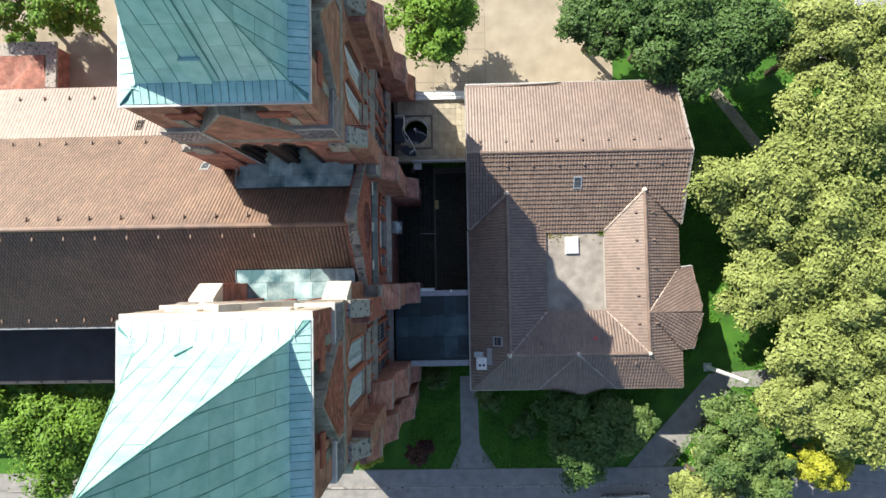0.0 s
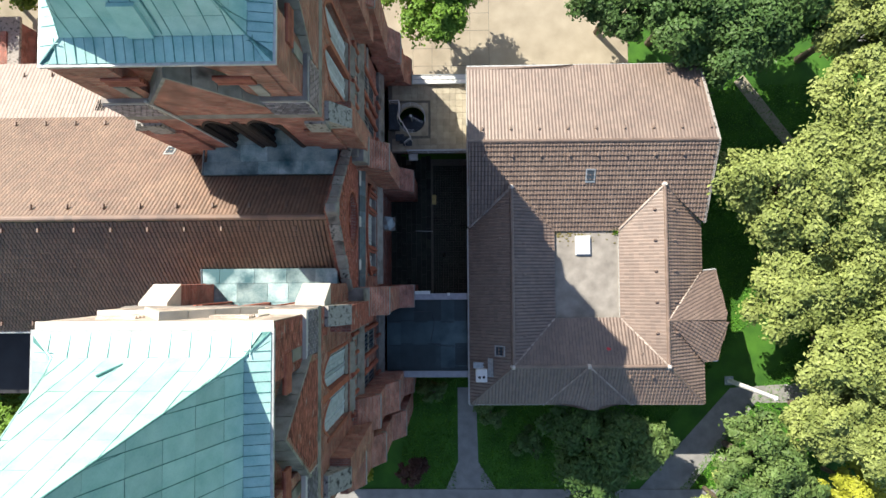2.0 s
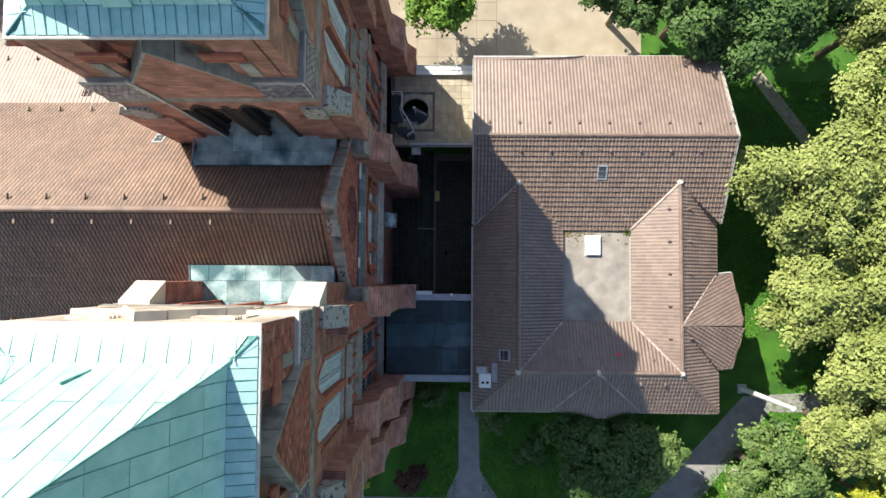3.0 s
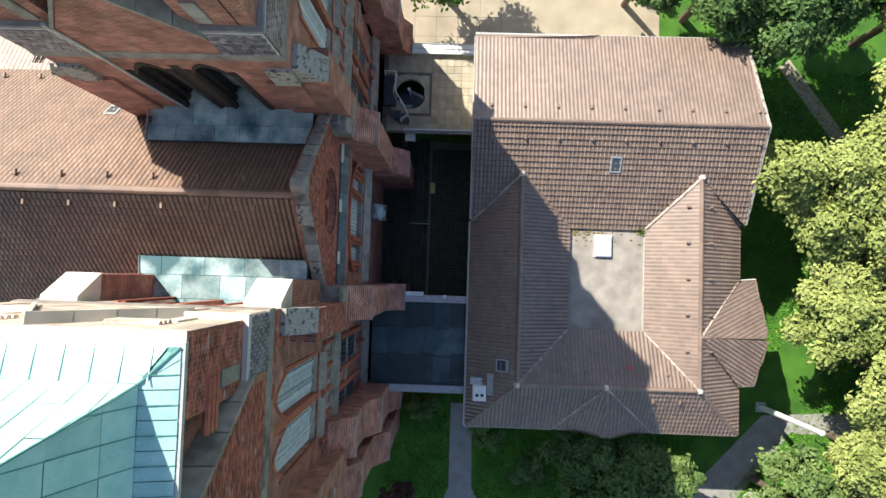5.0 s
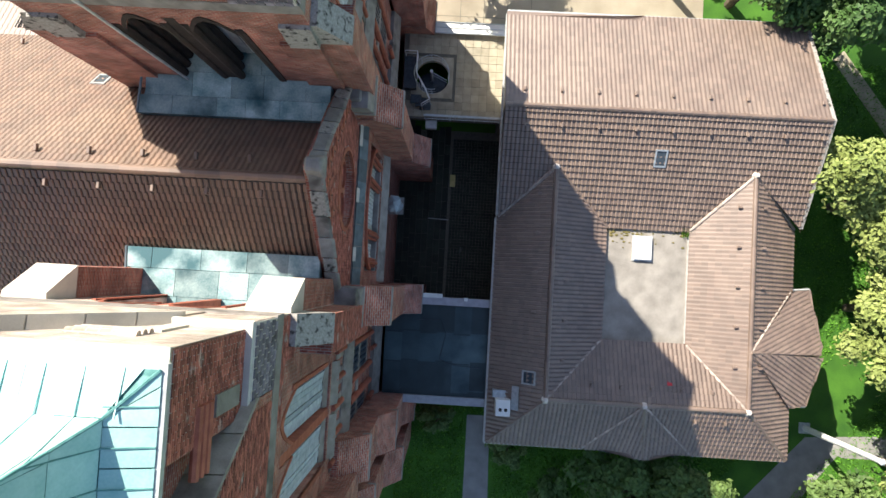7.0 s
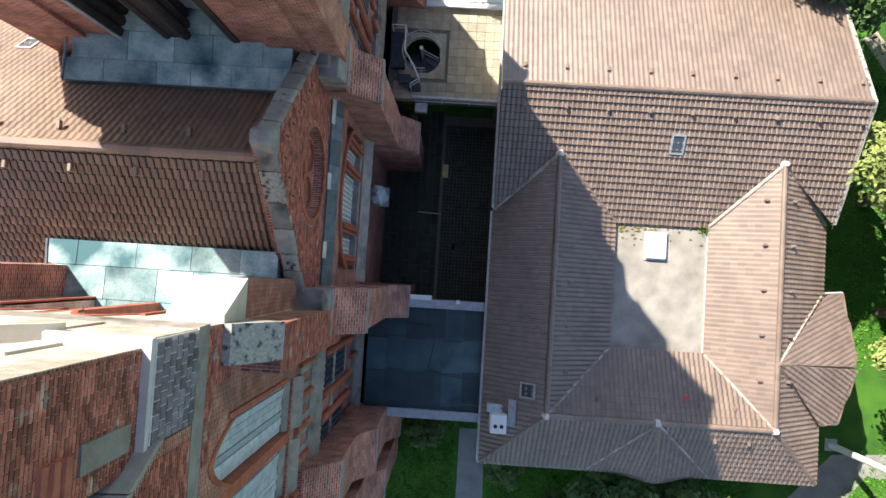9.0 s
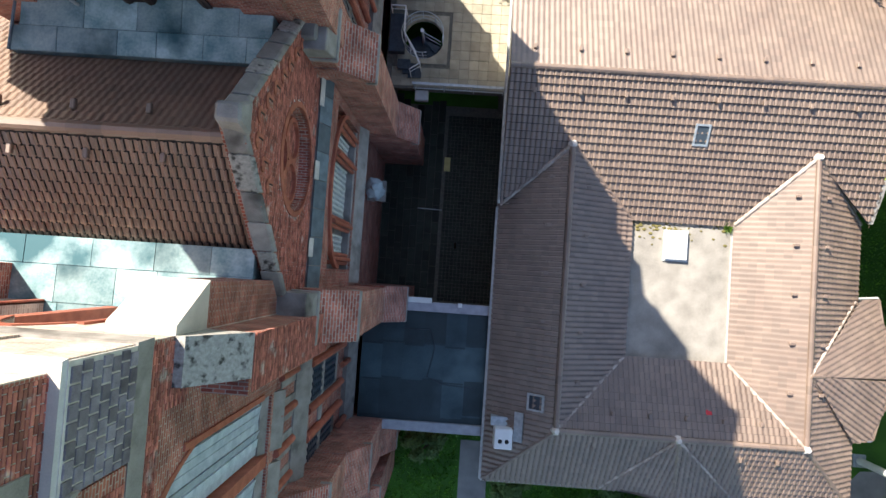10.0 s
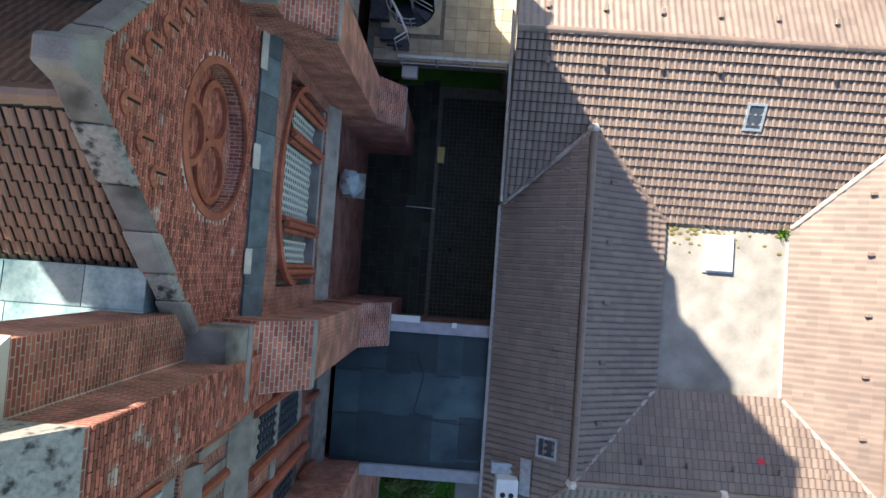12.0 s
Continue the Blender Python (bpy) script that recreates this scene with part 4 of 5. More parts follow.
    for k in range(4):
        for s in (-1, 1):
            # boards in the openings
            back = 0.7 if k == inner else 0.0
            for i in range(7):
                u = s * 1.02 - 0.8 + i * 0.23
                put("louvre_board", Build().loft([at(k, u, 3.45 - back, 17.7), at(k, u, 3.86 + 0.03 * (i % 2) - back, 17.7), at(k, u + 0.215, 3.86 + 0.03 * (i % 3) - back, 17.7), at(k, u + 0.215, 3.45 - back, 17.7)],
                                                 [at(k, u, 3.45 - back, 24), at(k, u, 3.78 + 0.03 * (i % 2) - back, 24), at(k, u + 0.215, 3.78 + 0.03 * (i % 3) - back, 24), at(k, u + 0.215, 3.45 - back, 24)]), BOARD, shaft)
            jb = Build()
            fbox(jb, k, *sorted((s * 1.85, s * 1.99)), H - 0.05, H + 0.05, 18.4, 23.2)
            for i in range(8):
                c0 = s * 1.02
                a0, a1 = -0.83 + i * 0.2075, -0.83 + (i + 1) * 0.2075
                h = lambda a: 22.6 + 1.35 * (1 - (abs(a) / 0.83) ** 1.7)
                jb.loft([at(k, c0 + a0, H - 0.04, h(a0)), at(k, c0 + a0, H + 0.03, h(a0)), at(k, c0 + a1, H + 0.03, h(a1)), at(k, c0 + a1, H - 0.04, h(a1))],
                        [at(k, c0 + a0, H - 0.04, h(a0) + 0.26), at(k, c0 + a0, H + 0.03, h(a0) + 0.26), at(k, c0 + a1, H + 0.03, h(a1) + 0.26), at(k, c0 + a1, H - 0.04, h(a1) + 0.26)])
            put("brick_surround", jb, BRICK_SHADE if k == inner and not lower else RED, shaft, "moulded brick surround")
            if k != inner:
                sb = Build()
                fbox(sb, k, s * 1.02 - 0.84, s * 1.02 + 0.84, 3.55, H + 0.2, 16.9, 17.9, 3.9)
                put("window_sill", sb, STONE, shaft, "sloping stone sill")
            # gablet coping
            cp = Build()
            for i in range(4):
                f0, f1 = i / 4 + 0.005, (i + 1) / 4 - 0.005
                p0, p1 = (s * 2.35 * (1 - f0), 26.65 + 3.6 * f0), (s * 2.35 * (1 - f1), 26.65 + 3.6 * f1)
                cp = Build()
                cp.loft([at(k, p0[0], 3.3, p0[1]), at(k, p0[0], H + 0.14, p0[1] - 0.05), at(k, p1[0], H + 0.14, p1[1] - 0.05), at(k, p1[0], 3.3, p1[1])],
                        [at(k, p0[0], 3.3, p0[1] + 0.28), at(k, p0[0], H + 0.14, p0[1] + 0.16), at(k, p1[0], H + 0.14, p1[1] + 0.16), at(k, p1[0], 3.3, p1[1] + 0.28)])
                put("coping_stone", cp, STONE_SUNLIT if lower and k == inner else STONE, shaft)
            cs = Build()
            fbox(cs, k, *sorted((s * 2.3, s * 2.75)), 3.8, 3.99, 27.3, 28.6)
            put("stone_panel", cs, STONE_SUNLIT if lower and k == inner else STONE, shaft, "grey stone block let into the brick")
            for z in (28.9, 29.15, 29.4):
                put("moulded_roll", Build().bar(at(k, s * 1.3, 3.95, z), at(k, s * 2.7, 3.95, z), 0.1, 8), BRICK_SUNLIT if lower and k == inner else RED, shaft, "red moulded brick roll")
        mb = Build()
        fbox(mb, k, -0.16, 0.16, 3.5 - (0.7 if k == inner else 0), H - 0.02, 17.6, 24.0)
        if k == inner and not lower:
            # mouldings lining the deep openings; their shade is put into the black colour
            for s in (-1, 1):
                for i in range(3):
                    put("jamb_moulding", Build().bar(at(k, s * (1.84 - 0.07 * i), 4.0 - 0.34 * i, 18.4), at(k, s * (1.84 - 0.07 * i), 4.0 - 0.34 * i, 23.4), 0.17, 8), BRICK_SHADE, shaft, "brick jamb moulding in a shade-black colour")
                    put("jamb_moulding", Build().bar(at(k, s * (0.3 - 0.05 * i), 4.0 - 0.34 * i, 18.4), at(k, s * (0.3 - 0.05 * i), 4.0 - 0.34 * i, 23.6), 0.16, 8), BRICK_SHADE, shaft, "brick jamb moulding in a shade-black colour")
        put("mullion", mb, (RED if lower else BRICK_SHADE) if k == inner else RED if k == 0 else BRICK, shaft, "moulded brick mullion between the openings")
        # frieze of glazed blocks
        for s in (-1, 1):
            if lower and k == inner:
                continue
            u0, u1 = sorted((s * 2.3, s * H))
            o = Vector(at(k, u0, H, 25.28))
            (dx, dy), (ex, ey) = D[k]
            bd = Build()
            fbox(bd, k, u0, u1, H - 0.05, H + 0.045, 25.28, 26.98)
            put("mortar_bed", bd, MORTAR, shaft)
            laid_bricks(shaft, o, (ex, ey, 0), (0, 0, 1), (dx, dy, 0), u1 - u0, 1.68, lambda a, c: True, GLAZED, 60 if (lower and k == 0 and s > 0) else 0, 0.25, 0.24, 0.07, 7 + k, "frieze_block", 0.034)
    for z0, z1, h0, h1 in ((24.85, 25.28, H + 0.09, H + 0.05), (14.3, 15.2, H + 0.32, H + 0.06), (5.7, 6.6, H + 0.5, H + 0.2), (11.2, 11.5, H + 0.12, H + 0.06)):
        put("string_course", Build().loft(square(h0, z0), square(h1, z1)), STONE, shaft, "projecting stone string course")
    if lower:
        put("wall_top", Build().box(cx - 3.95, cx + 3.95, cy + 3.2, cy + 3.96, 30.7, 30.75), STONE_SUNLIT, shaft, "pale stone wall top beside the eaves")
    put("ledge", Build().loft(square(4.13, 26.98), square(4.1, 27.05)), STONE_SUNLIT if lower else STONE, shaft, "thin stone ledge above the frieze")
    # stone blocks with dark lichen at the corners and stepped buttresses
    for k in range(4):
        for s in (-1, 1):
            e = 1 if s > 0 else -1
            u0, u1 = sorted((s * 2.85, s * (H - 0.02)))
            q = Build()
            deep = 0.14 if not lower and k == inner else 0.95
            fbox(q, k, u0, u1, H - 0.1, H + deep, 15.0, 22.6)
            put("buttress", q, BRICK, shaft, "brick corner buttress")
            q = Build()
            v0, v1 = sorted((s * (2.83 if lower and k == inner else 3.2), s * (H + 0.02)))
            fbox(q, k, v0, v1, H - 0.1, H + deep + 0.05, 22.6, 23.95, H + min(0.2, deep))
            put("weathering_stone", q, STONE_SUNLIT if lower and k == inner else STONE_PALE, shaft, "sloping pale stone" if lower and k == inner else "sloping pale stone stained with black lichen")
            if k == 0 or k == inner:
                continue
            q = Build()
            fbox(q, k, u0 - 0.2, u1 + 0.2, H - 0.1, H + 1.5, 0, 14.6)
            fbox(q, k, u0 - 0.2, u1 + 0.2, H - 0.1, H + 1.5, 14.6, 16.0, H + 0.9)
            put("buttress", q, BRICK, shaft, "brick corner buttress")
    # lower front windows with red brick sills and dark lattice
    for i, u in enumerate((-1.3, 1.3)):
        q = Build()
        fbox(q, 0, u - 0.75, u + 0.75, H - 0.2, H + 0.04, 8.2, 13.4)
        put("window_recess", q, STONE, shaft, "grey stone window bay")
        q = Build()
        for j in range(5):
            fbox(q, 0, u - 0.6 + j * 0.27, u - 0.48 + j * 0.27, H, H + 0.09, 8.8, 12.9)
        for j in range(14):
            fbox(q, 0, u - 0.6, u + 0.6, H, H + 0.085, 8.9 + j * 0.29, 8.98 + j * 0.29)
        put("lattice", q, DARKSTEEL, shaft, "dark iron lattice")
        for d in (-0.82, 0.82):
            a, c = at(0, u + d, H + 0.12, 7.4), at(0, u + d, H + 0.12, 13.6)
            put("moulded_shaft", Build().bar(a, c, 0.15, 8), RED, shaft, "red moulded brick shaft")
    for i, u in enumerate((-2.2, -1.1, 0.0, 1.1, 2.2)):
        put("moulded_shaft", Build().bar(at(0, u, H + 0.06, 15.2), at(0, u, H + 0.06, 17.0), 0.12, 8), RED, shaft, "red moulded brick shaft")
        q = Build()
        fbox(q, 0, u - 0.36, u + 0.36, H - 0.02, H + 0.035, 15.2, 16.8)
        put("blind_panel", q, STONE, shaft)
    for i, u in enumerate((-1.3, 1.3)):
        put("moulded_shaft", Build().bar(at(0, u, H + 0.25, 6.6), at(0, u, H + 0.25, 8.2), 0.12, 8), RED, shaft, "red moulded brick shaft")
    # copper roof
    E_, Z0 = 3.9, 30.9
    cy = cy - 0.3 if lower else cy
    rings = [(E_, Z0), (3.1, Z0 + 0.22), (2.78, Z0 + 1.0), (0.02, 39.85)]
    rb = Build()
    rb.loft(square(E_, Z0 - 0.22), square(E_, Z0))
    for (h0, z0), (h1, z1) in zip(rings, rings[1:]):
        rb.loft(square(h0, z0 - 0.03), square(h1, z1 - 0.03))
    roof = put("copper_roof", rb, SEAM, church, "pyramid roof of pale green copper sheets with a flared eaves")
    put("eaves_gutter", Build().loft(square(E_ + 0.1, Z0 - 0.16), square(E_ + 0.1, Z0 - 0.02)), ZINC, roof, "grey metal gutter")
    rnd = random.Random(40 + lower)
    for k in range(4):
        for (h0, z0), (h1, z1), rows in ((rings[0], rings[1], 1), (rings[1], rings[2], 1), (rings[2], rings[3], 7)):
            for j in range(rows):
                f0, f1 = j / rows, (j + 1) / rows
                a0, a1 = h0 + (h1 - h0) * f0, h0 + (h1 - h0) * f1
                y0, y1 = z0 + (z1 - z0) * f0, z0 + (z1 - z0) * f1
                u = -math.floor(a0 / 0.66) * 0.66 - 0.66 + (0.33 if rows == 1 and h0 > 3.5 else 0)
                while u < a0:
                    # Dark gaps narrowed on the sunlit north and west faces, as if lost in glare.
                    gp_ = 0.012 if k in (0, 3) else 0.003
                    s0, s1 = u + gp_, u + 0.66 - gp_
                    stag = 0.25 * ((round(u / 0.66) + j) % 2) * (y1 - y0) / rows if rows > 1 else 0
                    lo0, lo1 = max(s0, -a0 + 0.01), min(s1, a0 - 0.01)
                    hi0, hi1 = max(s0, -a1 + 0.01), min(s1, a1 - 0.01)
                    if lo1 - lo0 > 0.03:
                        if hi1 < hi0:
                            mid = max(-a1, min(a1, (lo0 + lo1) / 2))
                            hi0 = hi1 = mid
                        t = rnd.uniform(0.004, 0.022)
                        lo = [at(k, lo0, a0 + t, y0 + 0.012), at(k, lo1, a0 + t, y0 + 0.012)]
                        hi = [at(k, hi1, a1 + t, y1 - 0.006), at(k, hi0, a1 + t, y1 - 0.006)]
                        q = Build()
                        q.solid(lo + hi + [at(k, lo0, a0 - 0.02, y0), at(k, lo1, a0 - 0.02, y0)], [(0, 1, 2, 3), (4, 5, 1, 0)])
                        put("copper_sheet", q, COPPER, roof)
                    u += 0.66
    for k in range(4):
        sb = Build()
        u = -3.3
        while u < 3.31:
            top = 1 - abs(u) / 2.78
            sb.bar(at(k, u, E_ + 0.01, Z0 + 0.02), at(k, u, 3.1 + 0.01, Z0 + 0.25), 0.016, 4)
            if top > 0.03:
                sb.bar(at(k, u, 3.1, Z0 + 0.25), at(k, u, 2.79, Z0 + 1.03), 0.016, 4)
                sb.bar(at(k, u, 2.79, Z0 + 1.03), at(k, u, 2.79 - 2.76 * top, Z0 + 1.03 + 7.95 * top), 0.016, 4)
            u += 0.66
        sb.bar(at(k, 3.1, 3.1, Z0 + 0.25), at(k, E_, E_, Z0 + 0.02), 0.03, 5)
        sb.bar(at(k, 2.78, 2.78, Z0 + 1.03), at(k, 3.1, 3.1, Z0 + 0.25), 0.03, 5)
        sb.bar(at(k, 2.78, 2.78, Z0 + 1.03), at(k, 0.02, 0.02, 39.87), 0.03, 5)
        # Seam colour carries the light: dark on shaded faces, sheet-pale on sunlit ones.
        put("standing_seams", sb, SEAM if k in (0, 3) else COPPER, roof, kind="stuff")
    hk_ = 3 if not lower else 1
    q = Build()
    q.loft([at(hk_, -0.75, 3.05, Z0 + 0.25), at(hk_, 0.1, 3.05, Z0 + 0.25), at(hk_, 0.1, 2.6, Z0 + 1.6), at(hk_, -0.75, 2.6, Z0 + 1.6)],
           [at(hk_, -0.75, 3.22, Z0 + 0.32), at(hk_, 0.1, 3.22, Z0 + 0.32), at(hk_, 0.1, 2.76, Z0 + 1.66), at(hk_, -0.75, 2.76, Z0 + 1.66)])
    if not lower:
        put("roof_hatch", q, COPPER, roof, "raised copper hatch with a dark rim")
        put("lightning_wire", Build().bar(at(3, 0.35, 3.05, Z0 + 0.3), at(3, 0.35, 2.8, Z0 + 1.1), 0.035, 5).bar(at(3, 0.35, 2.8, Z0 + 1.1), at(3, 0.2, 0.3, 39.2), 0.035, 5), SEAM, roof)
        put("downpipe", Build().bar(at(3, -2.1, H + 0.1, 27.5), at(3, -1.9, H + 0.12, 24.9), 0.06, 8).bar(at(3, -1.9, H + 0.12, 24.9), at(3, -1.7, H + 0.15, 18.6), 0.045, 8), ZINC, shaft, "thin metal downpipe")
    else:
        put("roof_hook", Build().bar(at(1, 0.6, 2.95, Z0 + 0.6), at(1, 0.95, 2.72, Z0 + 1.4), 0.045, 6), SEAM, roof, "small copper bracket")
    return shaft


south_tower = tower(AXIS - 8.2, True)
north_tower = tower(AXIS + 8.2, False)
# single bricks on the walls that the eye passes close by
laid_bricks(south_tower, (-4.75, -6.0, 23.25), (0, 1, 0), (0, 0, 1), (1, 0, 0), 2.85, 1.55, lambda a, c: a > 1.7 or c > 1.0, BRICK_PIECE, 200)
put("mortar_bed", Build().box(-4.98, -4.926, -5.24, -3.32, 27.02, 30.56), MORTAR, south_tower)
laid_bricks(south_tower, (-4.925, -5.25, 27.0), (0, 1, 0), (0, 0, 1), (1, 0, 0), 1.95, 3.6, lambda a, c: True, BRICK_PIECE, 90)
laid_bricks(south_tower, (-3.795, -4.3, 15.3), (0, 1, 0), (0, 0, 1), (1, 0, 0), 1.2, 7.2, lambda a, c: True, BRICK_PIECE, 0)
laid_bricks(south_tower, (-4.71, -9.2, 25.35), (0, 1, 0), (0, 0, 1), (1, 0, 0), 4.0, 4.4, lambda a, c: c < 1.3 + (2.0 - abs(a - 2.0)) * 1.5, BRICK_PIECE, 0)

# front buttresses, mirrored on the church's axis
for s in (-1, 1):
    Y = lambda y: AXIS + s * (y - AXIS) * -1 if s > 0 else y
    for tag, y0, y1, steps in (("inner", -3.95, -2.45, ((0, 6.2, -2.15), (7.4, 15.2, -2.95), (16.3, 17.1, -3.9))), ("outer", -10.5, -8.7, ((0, 4.0, -2.35), (5.4, 10.2, -2.85), (11.6, 15.0, -3.5))), ("corner", -12.7, -11.1, ((0, 8.0, -2.6), (9.4, 14.0, -3.3), (15.2, 18.0, -3.9)))):
        if s > 0 and tag == "corner":
            continue
        ya, yb = sorted((Y(y0), Y(y1)))
        if s > 0 and tag == "outer":
            ya, yb, steps = 13.2, 15.2, ((0, 3.6, -2.45), (4.6, 8.6, -2.85), (9.8, 17.5, -3.5))
        stages = [Build().box(-4.9, x, ya, yb, z0, z1) for z0, z1, x in steps]
        but = put("front_buttress", stages[0], BRICK, church, "stepped brick buttress with stone weatherings")
        for stage in stages[1:]:
            put("stage", stage, BRICK, but)
        for (za, zb, xa), (zc, zd, xc) in zip(steps, steps[1:] + ((steps[-1][1] + 1.4, 0, -4.5),)):
            if tag == "inner" and za == steps[-1][0]:
                near, far = (yb, ya) if s < 0 else (ya, yb)
                put("stone_cap", Build().loft([(-5.3, far, zb), (xa + 0.12, far, zb), (xa + 0.12, near, zb), (-5.3, near, zb)], [(-5.3, near + s * 0.72, 17.8), (xa - 0.04, near + s * 0.72, 17.8), (xa - 0.04, near, 17.8), (-5.3, near, 17.8)]), STONE, but, "grey stone cap with a sloping side", bevel=0.03)
                put("drip_stone", Build().box(-4.6, xa + 0.16, ya - 0.05, yb + 0.05, zb - 0.2, zb - 0.004), STONE, but, "grey stone drip edge", bevel=0.03)
                continue
            w = Build().loft([(-4.9, ya - 0.06, zb), (xa + 0.1, ya - 0.06, zb), (xa + 0.1, yb + 0.06, zb), (-4.9, yb + 0.06, zb)], [(-4.9, ya - 0.06, zc), (xc, ya - 0.06, zc), (xc, yb + 0.06, zc), (-4.9, yb + 0.06, zc)])
            put("weathering", w, BRICK, but, "sloping set-off")
            put("stone_nosing", Build().box(xa - 0.25, xa + 0.14, ya - 0.08, yb + 0.08, zb - 0.22, zb + 0.02), STONE, but, "pale stone edge", bevel=0.04)

pier = put("corner_pier", Build().box(-4.9, -3.95, 13.0, 14.5, 15.0, 21.6), BRICK, church, "brick pier at the tower's outer corner")
put("pier_cap", Build().loft([(-4.95, 12.95, 21.6), (-3.88, 12.95, 21.6), (-3.88, 14.57, 21.6), (-4.95, 14.57, 21.6)], [(-4.95, 12.95, 22.9), (-4.7, 12.95, 22.9), (-4.7, 13.3, 22.9), (-4.95, 13.3, 22.9)]), STONE, pier, "sloping stone cap")

# ---- gable front between the towers ----
GY, GT, GS = 1.45, 22.2, 1.07
GX = -4.65
gz = lambda y: GT - abs(y - GY) * GS
gable = put("gable_core", Build().loft([(-5.25, -2.9, 0), (-4.98, -2.9, 0), (-4.98, 5.1, 0), (-5.25, 5.1, 0)], [(-5.25, -2.9, 16.2), (-4.98, -2.9, 16.2), (-4.98, 5.1, 16.2), (-5.25, 5.1, 16.2)]).loft([(-5.25, -2.9, 16.2), (-5.25, 5.1, 16.2), (-5.25, 5.1, gz(5.1) - 0.4), (-5.25, GY, GT - 0.4), (-5.25, -2.9, gz(-2.9) - 0.4)], [(-4.98, -2.9, 16.2), (-4.98, 5.1, 16.2), (-4.98, 5.1, gz(5.1) - 0.4), (-4.98, GY, GT - 0.4), (-4.98, -2.9, gz(-2.9) - 0.4)]), BRICK, church, "brick gable front with a blind rose and stone coping")
RCY, RCZ, RR = 1.35, 17.35, 1.5
bm = bmesh.new()
outer = [bm.verts.new((GX, y, z)) for y, z in ((-2.9, 15.2), (5.1, 15.2), (5.1, gz(5.1) - 0.12), (GY, GT - 0.12), (-2.9, gz(-2.9) - 0.12))]
inner = [bm.verts.new((GX, RCY + RR * math.cos(2 * math.pi * i / 40), RCZ + RR * math.sin(2 * math.pi * i / 40))) for i in range(40)]
for loop in (outer, inner):
    for i in range(len(loop)):
        bm.edges.new((loop[i], loop[(i + 1) % len(loop)]))
bmesh.ops.triangle_fill(bm, use_beauty=True, edges=bm.edges[:])
for f in [f for f in bm.faces if all(v in inner for v in f.verts)]:
    bm.faces.remove(f)
reveal = Build()
for i in range(40):
    a, c = inner[i], inner[(i + 1) % 40]
    reveal.solid([a.co, c.co, (GX - 0.34, c.co.y, c.co.z), (GX - 0.34, a.co.y, a.co.z)], [(0, 1, 2, 3)])
fm = bpy.data.meshes.new("gable_face")
bm.to_mesh(fm)
bm.free()
put("gable_face", fm, MORTAR, gable)
put("rose_reveal", reveal, BRICK, gable, "deep brick reveal of the blind rose")
rg = Build()


def tube_ring(b, y, z, r, t, x, n=28, a0=0.0, a1=2 * math.pi):
    for i in range(n):
        p, q = a0 + (a1 - a0) * i / n, a0 + (a1 - a0) * (i + 1) / n
        b.loft([(x - 0.05, y + (r - t) * math.cos(p), z + (r - t) * math.sin(p)), (x + 0.06, y + (r - t) * math.cos(p), z + (r - t) * math.sin(p)), (x + 0.06, y + (r - t) * math.cos(q), z + (r - t) * math.sin(q)), (x - 0.05, y + (r - t) * math.cos(q), z + (r - t) * math.sin(q))],
               [(x - 0.05, y + r * math.cos(p), z + r * math.sin(p)), (x + 0.04, y + r * math.cos(p), z + r * math.sin(p)), (x + 0.04, y + r * math.cos(q), z + r * math.sin(q)), (x - 0.05, y + r * math.cos(q), z + r * math.sin(q))])
    return b


put("rose_rim", tube_ring(Build(), RCY, RCZ, RR + 0.16, 0.16, GX, 40), RED, gable, "red moulded brick ring")
for a in (90, 210, 330):
    put("rose_foil", tube_ring(Build(), RCY + 0.72 * math.cos(radians(a)), RCZ + 0.72 * math.sin(radians(a)), 0.68, 0.14, GX - 0.28, 24), RED, gable, "raised brick foil inside the blind rose")
laid_bricks(gable, (GX, -2.85, 15.2), (0, 1, 0), (0, 0, 1), (1, 0, 0), 7.9, 7.0, lambda a, c: 15.2 + c < gz(-2.85 + a) - 0.2 and math.hypot(-2.85 + a - RCY, 15.2 + c - RCZ) > RR + 0.2, BRICK_PIECE, 280, seed=9)
laid_bricks(gable, (GX - 0.35, -0.3, 16.2), (0, 1, 0), (0, 0, 1), (1, 0, 0), 3.2, 3.1, lambda a, c: math.hypot(-0.3 + a - RCY, 16.2 + c - RCZ) < RR - 0.1, BRICK_PIECE, 0, seed=10)
# small square niches rising along the gable
for s in (-1, 1):
    for i in range(7 if s > 0 else 3):
        y = GY + s * (0.3 + i * 0.47)
        z = gz(y) - 1.15
        nb = Build().box(GX - 0.02, GX + 0.05, y + 0.1, y + 0.17, z - 0.28, z + 0.1)
        tube_ring(nb, y, z + 0.1, 0.2, 0.09, GX + 0.02, 8, 0.0, math.pi)
        nic = put("niche_frame", nb, RED, gable, "small round-headed niche of red brick")
        put("niche", Build().box(GX - 0.02, GX + 0.026, y - 0.1, y + 0.1, z - 0.28, z + 0.16), BRICK, nic)
        # Dark line along one side paints the niche's shadow.
        put("niche_slot", Build().box(GX - 0.02, GX + 0.032, y + 0.06, y + 0.1, z - 0.28, z + 0.12), DARK, nic)
